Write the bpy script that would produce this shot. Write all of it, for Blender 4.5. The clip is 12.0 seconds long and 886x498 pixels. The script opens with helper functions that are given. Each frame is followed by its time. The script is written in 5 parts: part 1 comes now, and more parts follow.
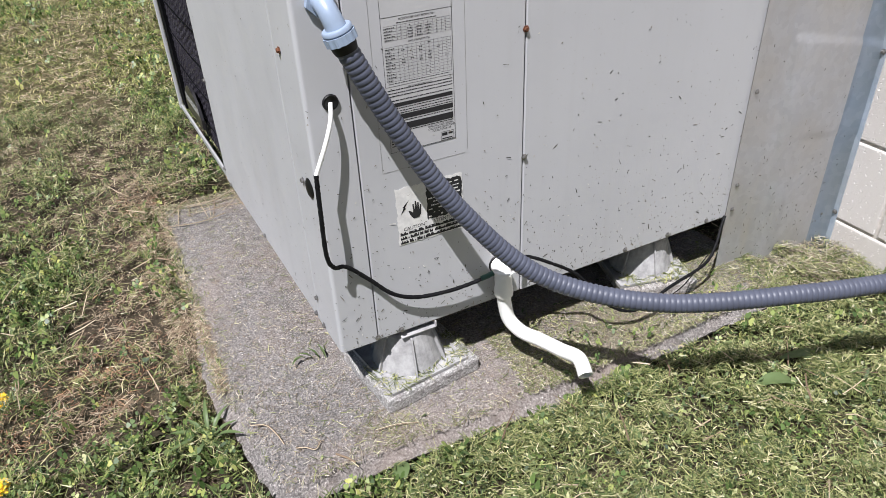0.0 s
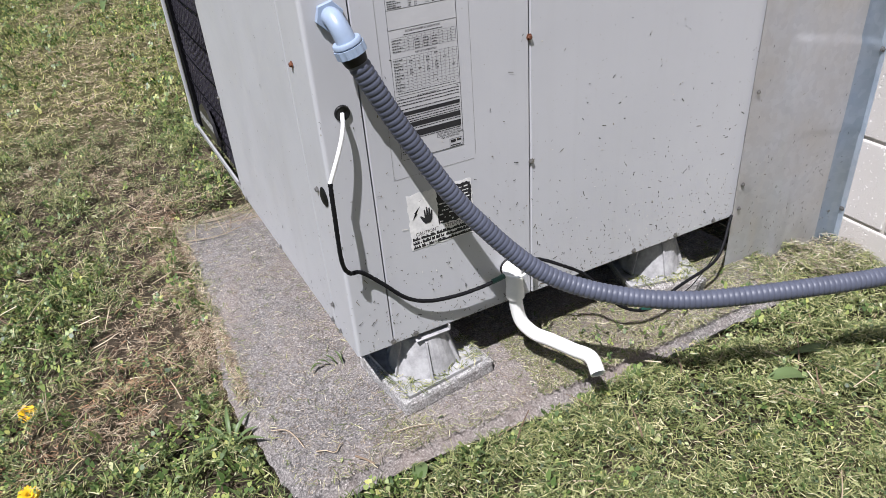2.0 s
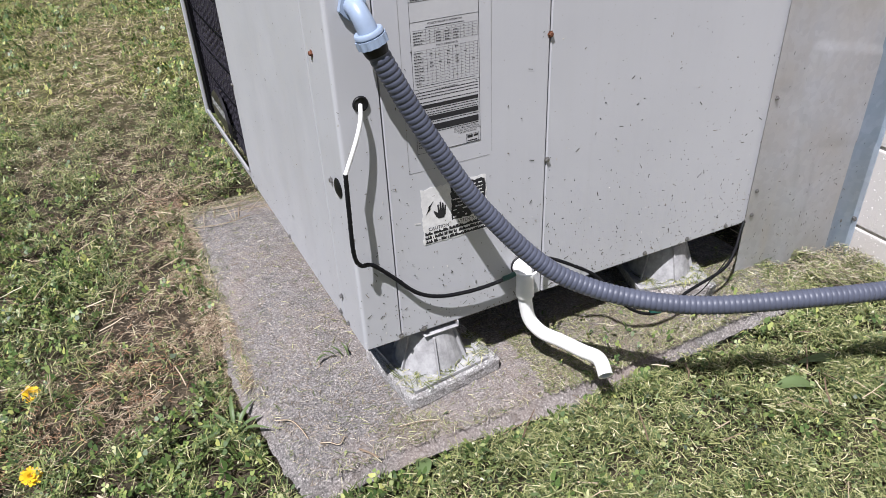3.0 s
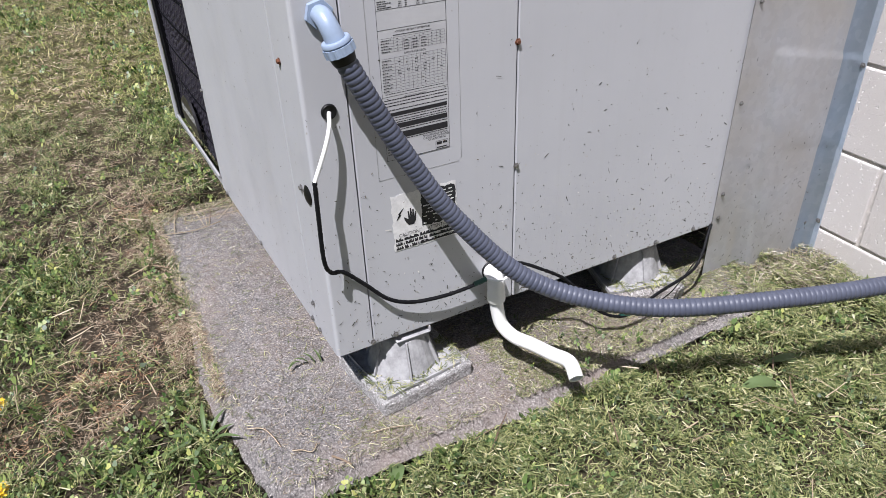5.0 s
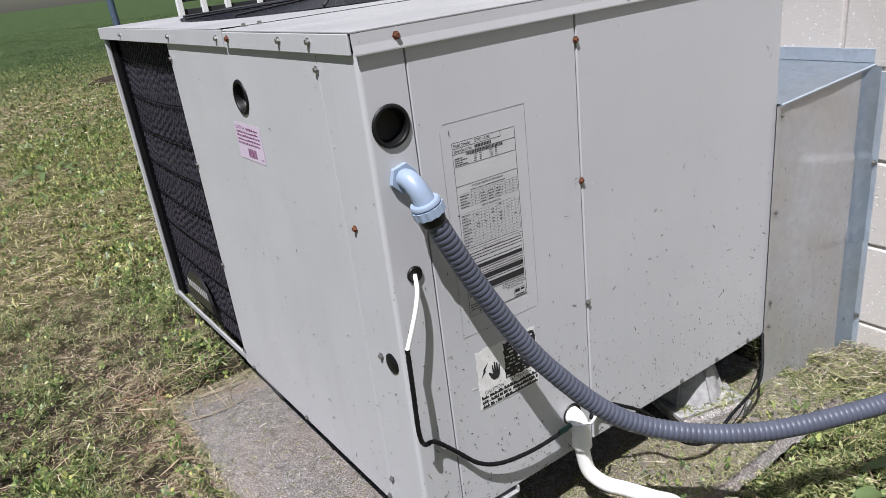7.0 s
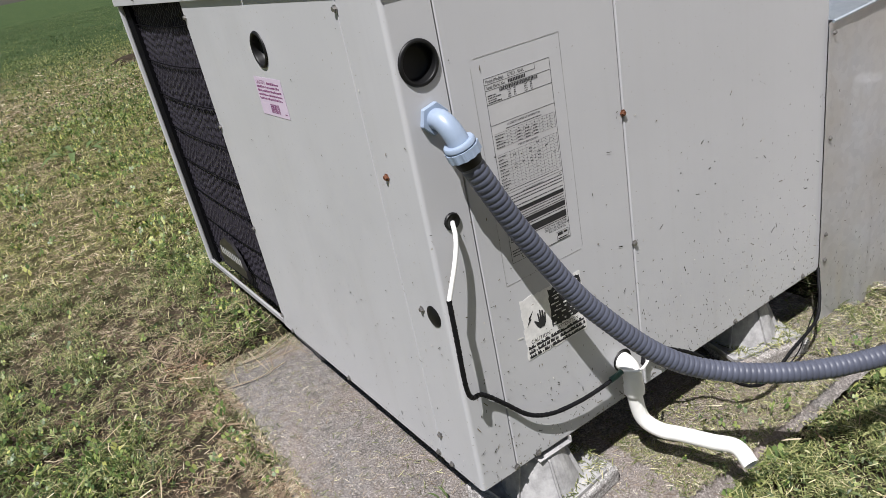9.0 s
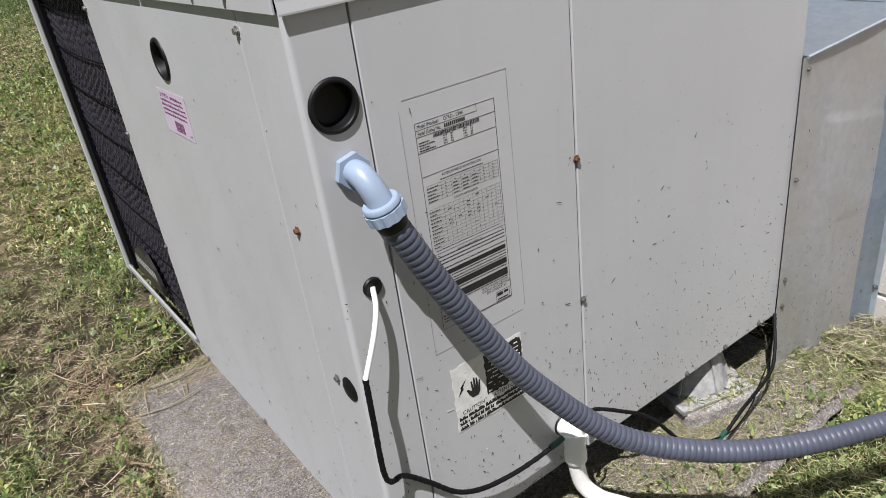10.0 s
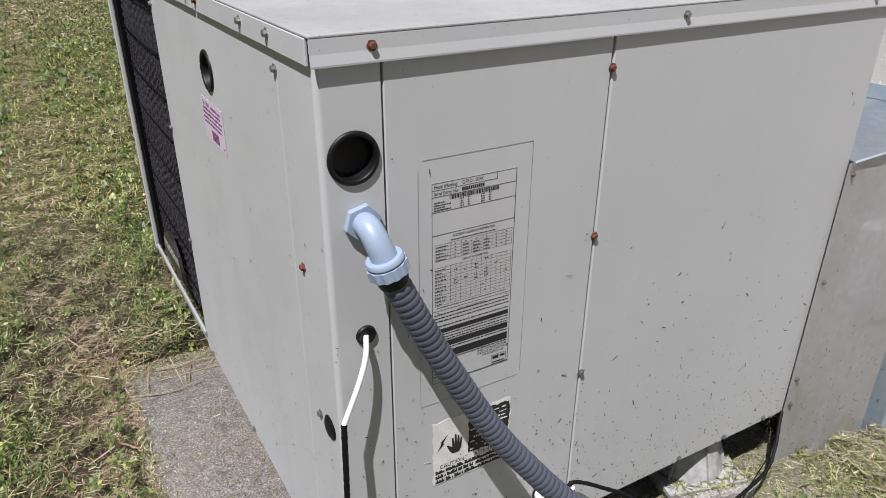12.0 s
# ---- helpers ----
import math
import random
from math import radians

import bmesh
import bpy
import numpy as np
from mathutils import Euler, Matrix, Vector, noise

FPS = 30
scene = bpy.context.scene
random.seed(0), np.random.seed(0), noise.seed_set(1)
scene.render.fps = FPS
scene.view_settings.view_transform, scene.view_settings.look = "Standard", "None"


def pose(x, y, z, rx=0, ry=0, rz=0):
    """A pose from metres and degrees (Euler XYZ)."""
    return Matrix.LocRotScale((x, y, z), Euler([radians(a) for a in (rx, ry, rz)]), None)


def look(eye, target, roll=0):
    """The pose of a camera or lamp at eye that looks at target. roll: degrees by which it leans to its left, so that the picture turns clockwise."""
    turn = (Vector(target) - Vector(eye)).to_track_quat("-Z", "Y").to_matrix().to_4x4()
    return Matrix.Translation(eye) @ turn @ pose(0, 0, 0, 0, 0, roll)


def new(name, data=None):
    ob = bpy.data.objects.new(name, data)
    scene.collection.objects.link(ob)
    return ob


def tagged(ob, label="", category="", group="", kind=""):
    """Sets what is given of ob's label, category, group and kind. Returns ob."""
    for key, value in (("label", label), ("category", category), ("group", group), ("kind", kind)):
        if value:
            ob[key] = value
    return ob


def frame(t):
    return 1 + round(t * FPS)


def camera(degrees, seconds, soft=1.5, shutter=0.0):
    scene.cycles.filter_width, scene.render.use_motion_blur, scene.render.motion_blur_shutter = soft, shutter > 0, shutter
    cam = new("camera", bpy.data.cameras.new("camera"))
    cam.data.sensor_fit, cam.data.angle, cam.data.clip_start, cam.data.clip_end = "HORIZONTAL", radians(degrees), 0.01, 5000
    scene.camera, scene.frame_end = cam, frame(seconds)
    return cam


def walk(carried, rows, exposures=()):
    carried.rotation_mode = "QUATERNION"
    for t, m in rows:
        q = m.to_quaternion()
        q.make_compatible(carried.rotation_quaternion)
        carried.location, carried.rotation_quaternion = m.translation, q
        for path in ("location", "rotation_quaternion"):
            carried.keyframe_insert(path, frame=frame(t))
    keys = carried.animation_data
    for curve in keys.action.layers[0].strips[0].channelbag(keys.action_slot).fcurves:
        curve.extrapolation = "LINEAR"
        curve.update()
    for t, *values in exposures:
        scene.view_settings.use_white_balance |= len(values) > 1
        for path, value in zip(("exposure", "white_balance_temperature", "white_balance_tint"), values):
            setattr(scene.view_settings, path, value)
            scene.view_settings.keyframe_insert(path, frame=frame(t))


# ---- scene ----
cam = camera(63.8, 12.0, soft=0.65)
PATH = [
    (0, (-0.261, -0.986, 1.076), (0.47, 0.519, -0.02), -2.7),
    (0.5, (-0.264, -0.993, 1.08), (0.5, 0.505, -0.003), -2.3),
    (1, (-0.273, -0.999, 1.074), (0.442, 0.519, -0.014), -3.3),
    (1.5, (-0.275, -1.01, 1.088), (0.441, 0.513, 0.007), -3.9),
    (2, (-0.277, -1.02, 1.08), (0.434, 0.518, 0.018), -4.8),
    (2.5, (-0.281, -1.017, 1.081), (0.432, 0.512, 0.007), -4.0),
    (3, (-0.291, -1.006, 1.077), (0.412, 0.528, 0.005), -2.8),
    (3.5, (-0.283, -1.015, 1.08), (0.467, 0.518, 0.036), -3.4),
    (3.7, (-0.278, -1.008, 1.082), (0.503, 0.515, 0.047), -3.2),
    (5.5, (-0.288, -1.013, 1.086), (0.474, 0.49, 0.008), -1.8),
    (6, (-0.343, -0.953, 1.078), (0.525, 0.603, 0.17), -2.1),
    (6.5, (-0.424, -0.837, 1.089), (0.59, 0.695, 0.3), -5.2),
    (6.6, (-0.431, -0.84, 1.106), (0.575, 0.715, 0.351), -6.0),
    (8.3, (-0.436, -0.812, 1.094), (0.565, 0.744, 0.334), -9.0),
    (8.5, (-0.434, -0.807, 1.074), (0.573, 0.738, 0.3), -7.1),
    (8.6, (-0.449, -0.827, 1.07), (0.538, 0.759, 0.355), -6.0),
    (9, (-0.424, -0.796, 1.067), (0.458, 0.791, 0.229), -11.7),
    (9.5, (-0.388, -0.762, 1.07), (0.589, 0.745, 0.19), -11.3),
    (10, (-0.284, -0.672, 1.1), (0.678, 0.823, 0.184), -7.9),
    (10.5, (-0.248, -0.612, 1.113), (0.8, 0.795, 0.152), -2.6),
    (11, (-0.216, -0.619, 1.078), (0.791, 0.69, -0.05), 0.2),
    (11.5, (-0.202, -0.674, 1.088), (0.828, 0.683, 0.04), -0.3),
    (12, (-0.234, -0.673, 1.154), (0.65, 0.886, 0.265), 0.2),
]
walk(cam, [(t, look(eye, target, roll)) for t, eye, target, roll in PATH],
     exposures=[(0.0, 0.65, 6280, 11), (2.5, 0.66, 6150, 13), (3.7, 0.65, 6150, 13), (5.5, 0.60, 6080, 14), (6.0, 0.61, 6030, 13), (6.6, 0.58, 6150, 12), (8.5, 0.54, 6380, 10),
                (9.5, 0.48, 6480, 10), (10.5, 0.44, 6380, 10), (11.0, 0.42, 6380, 10), (11.5, 0.43, 6420, 10), (12.0, 0.43, 6420, 10)])

# ---- light ----
SUN_WAY = Vector((0.045, 0.0325, -0.106)).normalized()
sun = new("sun", bpy.data.lights.new("sun", "SUN"))
sun.data.energy, sun.data.angle, sun.data.color = 5.1, radians(0.53), (1.0, 0.972, 0.972)
sun.rotation_mode = "QUATERNION"
sun.rotation_quaternion = SUN_WAY.to_track_quat("-Z", "Y")
sky_world = bpy.data.worlds.new("sky")
scene.world = sky_world
sky_world.use_nodes = True
wn = sky_world.node_tree
sky = wn.nodes.new("ShaderNodeTexSky")
sky.sky_type, sky.sun_disc = "NISHITA", False
sky.sun_elevation = math.asin(-SUN_WAY.z)
sky.sun_rotation = math.atan2(-SUN_WAY.x, -SUN_WAY.y)
wn.links.new(sky.outputs[0], wn.nodes["Background"].inputs[0])
wn.nodes["Background"].inputs[1].default_value = 0.029

# ---- materials ----


class Mat:
    """A small helper round one node material."""

    def __init__(self, name, rough=0.5, metal=0.0, spec=0.5):
        self.m = bpy.data.materials.new(name)
        self.m.use_nodes = True
        self.t = self.m.node_tree
        self.b = self.t.nodes["Principled BSDF"]
        self.b.inputs["Roughness"].default_value = rough
        self.b.inputs["Metallic"].default_value = metal
        self.b.inputs["Specular IOR Level"].default_value = spec
        self.co = self.t.nodes.new("ShaderNodeTexCoord").outputs["Object"]

    def node(self, kind):
        return self.t.nodes.new(kind)

    def link(self, a, b):
        self.t.links.new(a, b)

    def mapped(self, scale):
        n = self.node("ShaderNodeMapping")
        n.inputs["Scale"].default_value = scale
        self.link(self.co, n.inputs["Vector"])
        return n.outputs[0]

    def noise(self, scale, detail=4, rough=0.55, co=None, distort=0.0):
        n = self.node("ShaderNodeTexNoise")
        n.inputs["Scale"].default_value = scale
        n.inputs["Detail"].default_value = detail
        n.inputs["Roughness"].default_value = rough
        n.inputs["Distortion"].default_value = distort
        self.link(co or self.co, n.inputs["Vector"])
        return n.outputs[0]

    def voronoi(self, scale, feature="F1", out="Distance", co=None):
        n = self.node("ShaderNodeTexVoronoi")
        n.inputs["Scale"].default_value = scale
        n.feature = feature
        self.link(co or self.co, n.inputs["Vector"])
        return n.outputs[out]

    def ramp(self, fac, stops):
        n = self.node("ShaderNodeValToRGB")
        e = n.color_ramp.elements
        while len(e) < len(stops):
            e.new(0.5)
        for k, (p, c) in enumerate(stops):
            e[k].position = p
            e[k].color = (*c, 1) if len(c) == 3 else c
        self.link(fac, n.inputs[0])
        return n.outputs[0]

    def mask(self, fac, a, b):
        return self.ramp(fac, [(a, (0, 0, 0)), (b, (1, 1, 1))])

    def mix(self, fac, a, b, kind="MIX"):
        n = self.node("ShaderNodeMix")
        n.data_type, n.blend_type = "RGBA", kind
        for sock, v in ((n.inputs[0], fac), (n.inputs[6], a), (n.inputs[7], b)):
            if hasattr(v, "is_output"):
                self.link(v, sock)
            elif isinstance(v, tuple):
                sock.default_value = (*v, 1)
            else:
                sock.default_value = v
        return n.outputs[2]

    def color(self, v):
        if isinstance(v, tuple):
            self.b.inputs["Base Color"].default_value = (*v, 1)
        else:
            self.link(v, self.b.inputs["Base Color"])
        return self

    def rough(self, v):
        self.link(v, self.b.inputs["Roughness"])
        return self

    def bump(self, h, strength=0.3, dist=0.002):
        n = self.node("ShaderNodeBump")
        n.inputs["Strength"].default_value, n.inputs["Distance"].default_value = strength, dist
        self.link(h, n.inputs["Height"])
        self.link(n.outputs[0], self.b.inputs["Normal"])
        return self

    def rand(self, island=False):
        if island:
            return self.node("ShaderNodeNewGeometry").outputs["Random Per Island"]
        return self.node("ShaderNodeObjectInfo").outputs["Random"]


def painted_steel():
    m = Mat("painted_steel", 0.42)
    big = m.noise(2.2, 3)
    c = m.ramp(big, [(0.3, (0.445, 0.448, 0.462)), (0.7, (0.485, 0.488, 0.502))])
    streak = m.mask(m.noise(1.0, 5, 0.6, m.mapped((38, 38, 1.6))), 0.52, 0.72)
    c = m.mix(m.mix(0.10, (0, 0, 0), streak), c, (0.36, 0.35, 0.33))
    speck = m.mask(m.noise(170, 2), 0.70, 0.76)
    c = m.mix(m.mix(0.55, (0, 0, 0), speck), c, (0.20, 0.17, 0.11))
    m.color(c)
    m.rough(m.ramp(m.noise(9, 4), [(0.3, (0.36,) * 3), (0.75, (0.55,) * 3)]))
    return m.bump(m.noise(420, 2), 0.06, 0.0006).m


def galvanised(name, lo, hi, dust, dusty, metal):
    m = Mat(name, 0.38, metal)
    v = m.voronoi(70, "F1", "Color", m.mapped((1, 1, 1)))
    c = m.ramp(v, [(0.2, lo), (0.8, hi)])
    dirt = m.mask(m.noise(5, 5), 0.36, 0.66)
    c = m.mix(m.mix(dusty, (0, 0, 0), dirt), c, dust)
    run = m.mask(m.noise(1.0, 4, 0.6, m.mapped((22, 22, 1.3))), 0.54, 0.72)
    c = m.mix(m.mix(0.35, (0, 0, 0), run), c, tuple(v * 1.18 for v in dust))
    spot = m.mask(m.noise(120, 3, 0.6), 0.66, 0.74)
    c = m.mix(m.mix(dusty * 0.5, (0, 0, 0), spot), c, tuple(v * 0.5 for v in dust))
    m.color(c)
    m.rough(m.ramp(m.noise(9, 4), [(0.25, (0.38,) * 3), (0.8, (0.60,) * 3)]))
    return m.bump(m.noise(6, 2), 0.2, 0.006).m


def concrete(name, lo, hi, dark):
    m = Mat(name, 0.9, 0, 0.3)
    c = m.ramp(m.noise(5, 6, 0.6), [(0.3, lo), (0.7, hi)])
    fine = m.noise(240, 4, 0.75)
    c = m.mix(1.0, c, m.ramp(fine, [(0.35, (0.16,) * 3), (0.46, (0.75,) * 3), (0.54, (1.12,) * 3), (0.63, (2.2,) * 3)]), "MULTIPLY")
    agg = m.mask(m.voronoi(150), 0.18, 0.05)
    c = m.mix(m.mix(0.5, (0, 0, 0), agg), c, dark)
    mottle = m.noise(34, 5, 0.7)
    c = m.mix(0.75, c, m.ramp(mottle, [(0.32, (0.62, 0.60, 0.58)), (0.5, (1.0,) * 3), (0.68, (1.28, 1.27, 1.25))]), "MULTIPLY")
    stain = m.mask(m.noise(2.6, 5, 0.65), 0.46, 0.68)
    c = m.mix(m.mix(0.48, (0, 0, 0), stain), c, (0.31, 0.235, 0.195))
    m.color(c)
    h = m.mix(0.4, fine, m.noise(60, 5, 0.7))
    return m.bump(h, 1.0, 0.008).m


def block_face():
    m = Mat("painted_block", 0.85, 0, 0.3)
    r = m.rand()
    c = m.ramp(r, [(0.0, (0.78, 0.745, 0.715)), (1.0, (0.84, 0.81, 0.785))])
    low = m.mask(m.noise(3, 4), 0.45, 0.75)
    c = m.mix(m.mix(0.18, (0, 0, 0), low), c, (0.62, 0.55, 0.49))
    pit = m.mask(m.noise(95, 3, 0.6), 0.36, 0.29)
    c = m.mix(m.mix(0.55, (0, 0, 0), pit), c, (0.30, 0.27, 0.24))
    m.color(c)
    h = m.ramp(m.noise(95, 3, 0.6), [(0.28, (0,) * 3), (0.40, (1,) * 3), (1, (1,) * 3)])
    h = m.mix(0.45, h, m.noise(210, 4, 0.7))
    return m.bump(h, 0.75, 0.004).m


def plain(name, c, rough=0.5, metal=0.0, spec=0.5, vary=0.25, scale=60, bump=0.1):
    m = Mat(name, rough, metal, spec)
    lo = tuple(v * (1 - vary) for v in c)
    hi = tuple(min(1, v * (1 + vary)) for v in c)
    m.color(m.ramp(m.noise(scale, 5, 0.65), [(0.3, lo), (0.7, hi)]))
    return m.bump(m.noise(scale * 5, 3), bump, 0.001).m


def leafy(name, stops, rough=0.5, trans=0.16):
    """Blades and leaves: colour by blade, dried where the patches of the lawn are dry."""
    m = Mat(name, rough, 0, 0.35)
    c = m.ramp(m.rand(True), stops)
    m.color(c)
    tr = m.node("ShaderNodeBsdfTranslucent")
    m.link(c, tr.inputs[0])
    mx = m.node("ShaderNodeMixShader")
    mx.inputs[0].default_value = trans
    m.link(m.b.outputs[0], mx.inputs[1])
    m.link(tr.outputs[0], mx.inputs[2])
    m.link(mx.outputs[0], m.t.nodes["Material Output"].inputs[0])
    return m.m


def soil():
    m = Mat("soil", 0.95, 0, 0.2)
    c = m.ramp(m.noise(7, 6, 0.65), [(0.3, (0.024, 0.019, 0.014)), (0.52, (0.080, 0.060, 0.042)), (0.72, (0.165, 0.120, 0.085))])
    green = m.mask(m.noise(1.3, 4), 0.42, 0.6)
    c = m.mix(m.mix(0.35, (0, 0, 0), green), c, (0.040, 0.050, 0.022))
    fine = m.noise(120, 5, 0.7)
    c = m.mix(0.8, c, m.ramp(fine, [(0.3, (0.4,) * 3), (0.7, (1.5,) * 3)]), "MULTIPLY")
    sep = m.node("ShaderNodeSeparateXYZ")
    m.link(m.co, sep.inputs[0])
    rng_ = m.node("ShaderNodeMapRange")
    rng_.inputs[1].default_value, rng_.inputs[2].default_value = 8.0, 14.0
    m.link(sep.outputs[1], rng_.inputs[0])
    thatch = m.ramp(m.noise(38, 5, 0.7), [(0.3, (0.050, 0.050, 0.022)), (0.5, (0.120, 0.110, 0.050)), (0.7, (0.21, 0.18, 0.095))])
    near_ = m.node("ShaderNodeMapRange")
    near_.inputs[1].default_value, near_.inputs[2].default_value = 1.3, 2.2
    away = m.node("ShaderNodeVectorMath")
    away.operation = "DISTANCE"
    away.inputs[1].default_value = (0.0, 0.4, 0.0)
    m.link(m.co, away.inputs[0])
    m.link(away.outputs["Value"], near_.inputs[0])
    c = m.mix(near_.outputs[0], c, thatch)
    lawn = m.ramp(m.noise(0.9, 8, 0.75), [(0.35, (0.020, 0.040, 0.011)), (0.55, (0.044, 0.070, 0.022)), (0.68, (0.090, 0.105, 0.040))])
    c = m.mix(rng_.outputs[0], c, lawn)
    m.color(c)
    return m.bump(fine, 1.0, 0.012).m




def weathered_dimmed_steel():
    m = Mat("weathered_dimmed_steel", 0.55)
    # Dirt spots are real; base tone also lowered to dim the sunlit top.
    c = m.ramp(m.noise(4, 6, 0.65), [(0.3, (0.27, 0.27, 0.275)), (0.7, (0.36, 0.36, 0.362))])
    spots = m.mask(m.noise(90, 4, 0.7), 0.58, 0.68)
    c = m.mix(m.mix(0.5, (0, 0, 0), spots), c, (0.17, 0.165, 0.15))
    m.color(c)
    m.rough(m.ramp(m.noise(20, 4), [(0.3, (0.5,) * 3), (0.7, (0.75,) * 3)]))
    return m.bump(m.noise(300, 3), 0.1, 0.001).m


PAINT = painted_steel()
WEATHERED_DIMMED = weathered_dimmed_steel()
# Blue sky reflection is put into the first colour; the second stays warm dust.
GALV_SKY = galvanised("sky_tinted_galvanised_steel", (0.42, 0.495, 0.585), (0.49, 0.560, 0.645), (0.50, 0.515, 0.52), 0.35, 0.6)
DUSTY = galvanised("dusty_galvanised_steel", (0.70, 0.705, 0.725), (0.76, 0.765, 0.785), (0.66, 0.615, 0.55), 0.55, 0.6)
CHAFF = leafy("grey_chaff", [(0.0, (0.10, 0.075, 0.052)), (0.5, (0.25, 0.20, 0.150)), (0.85, (0.40, 0.35, 0.27)), (1.0, (0.62, 0.58, 0.48))], 0.7, 0.1)
PAD = concrete("pad_concrete", (0.312, 0.284, 0.267), (0.430, 0.402, 0.383), (0.09, 0.087, 0.085))
PAVER = concrete("block_concrete", (0.50, 0.49, 0.48), (0.64, 0.63, 0.62), (0.24, 0.23, 0.22))
BLOCK = block_face()
MORTAR = plain("mortar", (0.50, 0.465, 0.43), 0.95, 0, 0.2, 0.2, 80, 0.5)
BLACK = plain("black_rubber", (0.004, 0.004, 0.0045), 0.50, 0, 0.32, 0.3, 40, 0.1)
TAPE = plain("black_tape", (0.004, 0.004, 0.005), 0.6, 0, 0.2, 0.4, 60, 0.6)
GREENTAPE = plain("green_tape", (0.01, 0.06, 0.045), 0.45)
COIL = plain("coil_black", (0.004, 0.004, 0.005), 0.8, 0, 0.05, 0.5, 300, 0.3)
FINS = plain("fin_plastic", (0.034, 0.031, 0.041), 0.42, 0.0, 0.4, 0.5, 160, 0.1)
GUARD = plain("guard_wire", (0.016, 0.016, 0.020), 0.38, 0.0, 0.6, 0.3, 60, 0.1)
DARKSOIL = plain("dark_earth", (0.035, 0.026, 0.018), 0.95, 0, 0.1, 0.5, 25, 0.8)
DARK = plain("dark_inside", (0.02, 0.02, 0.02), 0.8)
WHITE = plain("white_pvc", (0.80, 0.79, 0.76), 0.4, 0, 0.5, 0.06, 25, 0.05)
WIRE = plain("white_cable", (0.80, 0.80, 0.78), 0.42, 0, 0.5, 0.05)
RISER = plain("riser_plastic", (0.33, 0.325, 0.325), 0.65, 0, 0.35, 0.3, 45, 0.3)
FITTING = plain("fitting_grey_blue", (0.27, 0.335, 0.44), 0.38, 0, 0.5, 0.08, 30, 0.05)
HOSE = plain("conduit_grey", (0.070, 0.077, 0.106), 0.46, 0, 0.4, 0.12, 25, 0.05)
ZINC = plain("zinc", (0.30, 0.29, 0.28), 0.42, 0.9, 0.5, 0.2, 200, 0.1)
RUST = plain("rust", (0.13, 0.050, 0.025), 0.8, 0.1, 0.4, 0.4, 300, 0.5)
INK = plain("ink", (0.018, 0.018, 0.020), 0.55, 0, 0.4, 0.2, 200, 0.0)
STICKER = plain("sticker_film", (0.468, 0.468, 0.474), 0.35, 0, 0.5, 0.05, 20, 0.02)
PAPER = plain("worn_paper", (0.70, 0.69, 0.67), 0.5, 0, 0.5, 0.15, 60, 0.1)
PINK = plain("pink_sticker", (0.56, 0.475, 0.58), 0.45, 0, 0.5, 0.05, 20, 0.02)
PINKINK = plain("purple_ink", (0.20, 0.06, 0.16), 0.5)
BADGE = plain("badge_black", (0.016, 0.015, 0.017), 0.35)
SILVER = plain("silver_print", (0.55, 0.55, 0.56), 0.35, 0.3)
SOIL = soil()
GRASS = leafy("grass", [(0.0, (0.032, 0.056, 0.016)), (0.5, (0.122, 0.164, 0.047)), (0.85, (0.26, 0.282, 0.096)), (1.0, (0.44, 0.395, 0.215))])
FARGRASS = leafy("far_lawn", [(0.0, (0.015, 0.036, 0.010)), (0.5, (0.044, 0.082, 0.024)), (0.85, (0.092, 0.130, 0.042)), (1.0, (0.22, 0.22, 0.095))])
PALEGRASS = leafy("summer_grass", [(0.0, (0.066, 0.086, 0.026)), (0.5, (0.195, 0.212, 0.062)), (0.85, (0.35, 0.345, 0.120)), (1.0, (0.52, 0.45, 0.25))])
CLOVER = leafy("clover_leaf", [(0.0, (0.036, 0.072, 0.018)), (0.5, (0.108, 0.166, 0.046)), (0.85, (0.25, 0.305, 0.092)), (1.0, (0.46, 0.46, 0.145))], 0.42, 0.24)
STRAW = leafy("straw", [(0.0, (0.12, 0.078, 0.050)), (0.4, (0.28, 0.205, 0.138)), (0.85, (0.50, 0.41, 0.29)), (1.0, (0.74, 0.66, 0.50))], 0.65, 0.15)
REDSTRAW = leafy("rusty_straw", [(0.0, (0.11, 0.048, 0.028)), (0.5, (0.27, 0.135, 0.075)), (1.0, (0.48, 0.30, 0.17))], 0.7, 0.1)
CLIP = leafy("clippings", [(0.0, (0.052, 0.070, 0.023)), (0.5, (0.185, 0.208, 0.070)), (0.85, (0.38, 0.372, 0.165)), (1.0, (0.62, 0.56, 0.36))], 0.6, 0.2)
BITS = leafy("cut_leaf", [(0.0, (0.048, 0.068, 0.022)), (0.5, (0.185, 0.212, 0.078)), (0.85, (0.385, 0.385, 0.178)), (1.0, (0.62, 0.57, 0.39))], 0.5, 0.2)
FLAKE = leafy("leaf_flake", [(0.0, (0.026, 0.048, 0.018)), (0.4, (0.096, 0.138, 0.052)), (0.75, (0.215, 0.262, 0.100)), (0.92, (0.38, 0.395, 0.180)), (1.0, (0.62, 0.59, 0.43))], 0.45, 0.22)
FLECK = leafy("flecks", [(0.0, (0.020, 0.020, 0.012)), (0.55, (0.07, 0.065, 0.045)), (0.78, (0.16, 0.12, 0.075)), (1.0, (0.74, 0.72, 0.66))], 0.6, 0.05)
PETAL = plain("dandelion_petal", (0.85, 0.52, 0.015), 0.5)
WEED = leafy("weed_leaf", [(0.0, (0.09, 0.14, 0.05)), (1.0, (0.20, 0.25, 0.11))], 0.45, 0.25)
DEADLEAF = plain("dead_leaf", (0.10, 0.05, 0.036), 0.7)
POST = plain("post_blue_grey", (0.10, 0.14, 0.20), 0.5, 0.4)
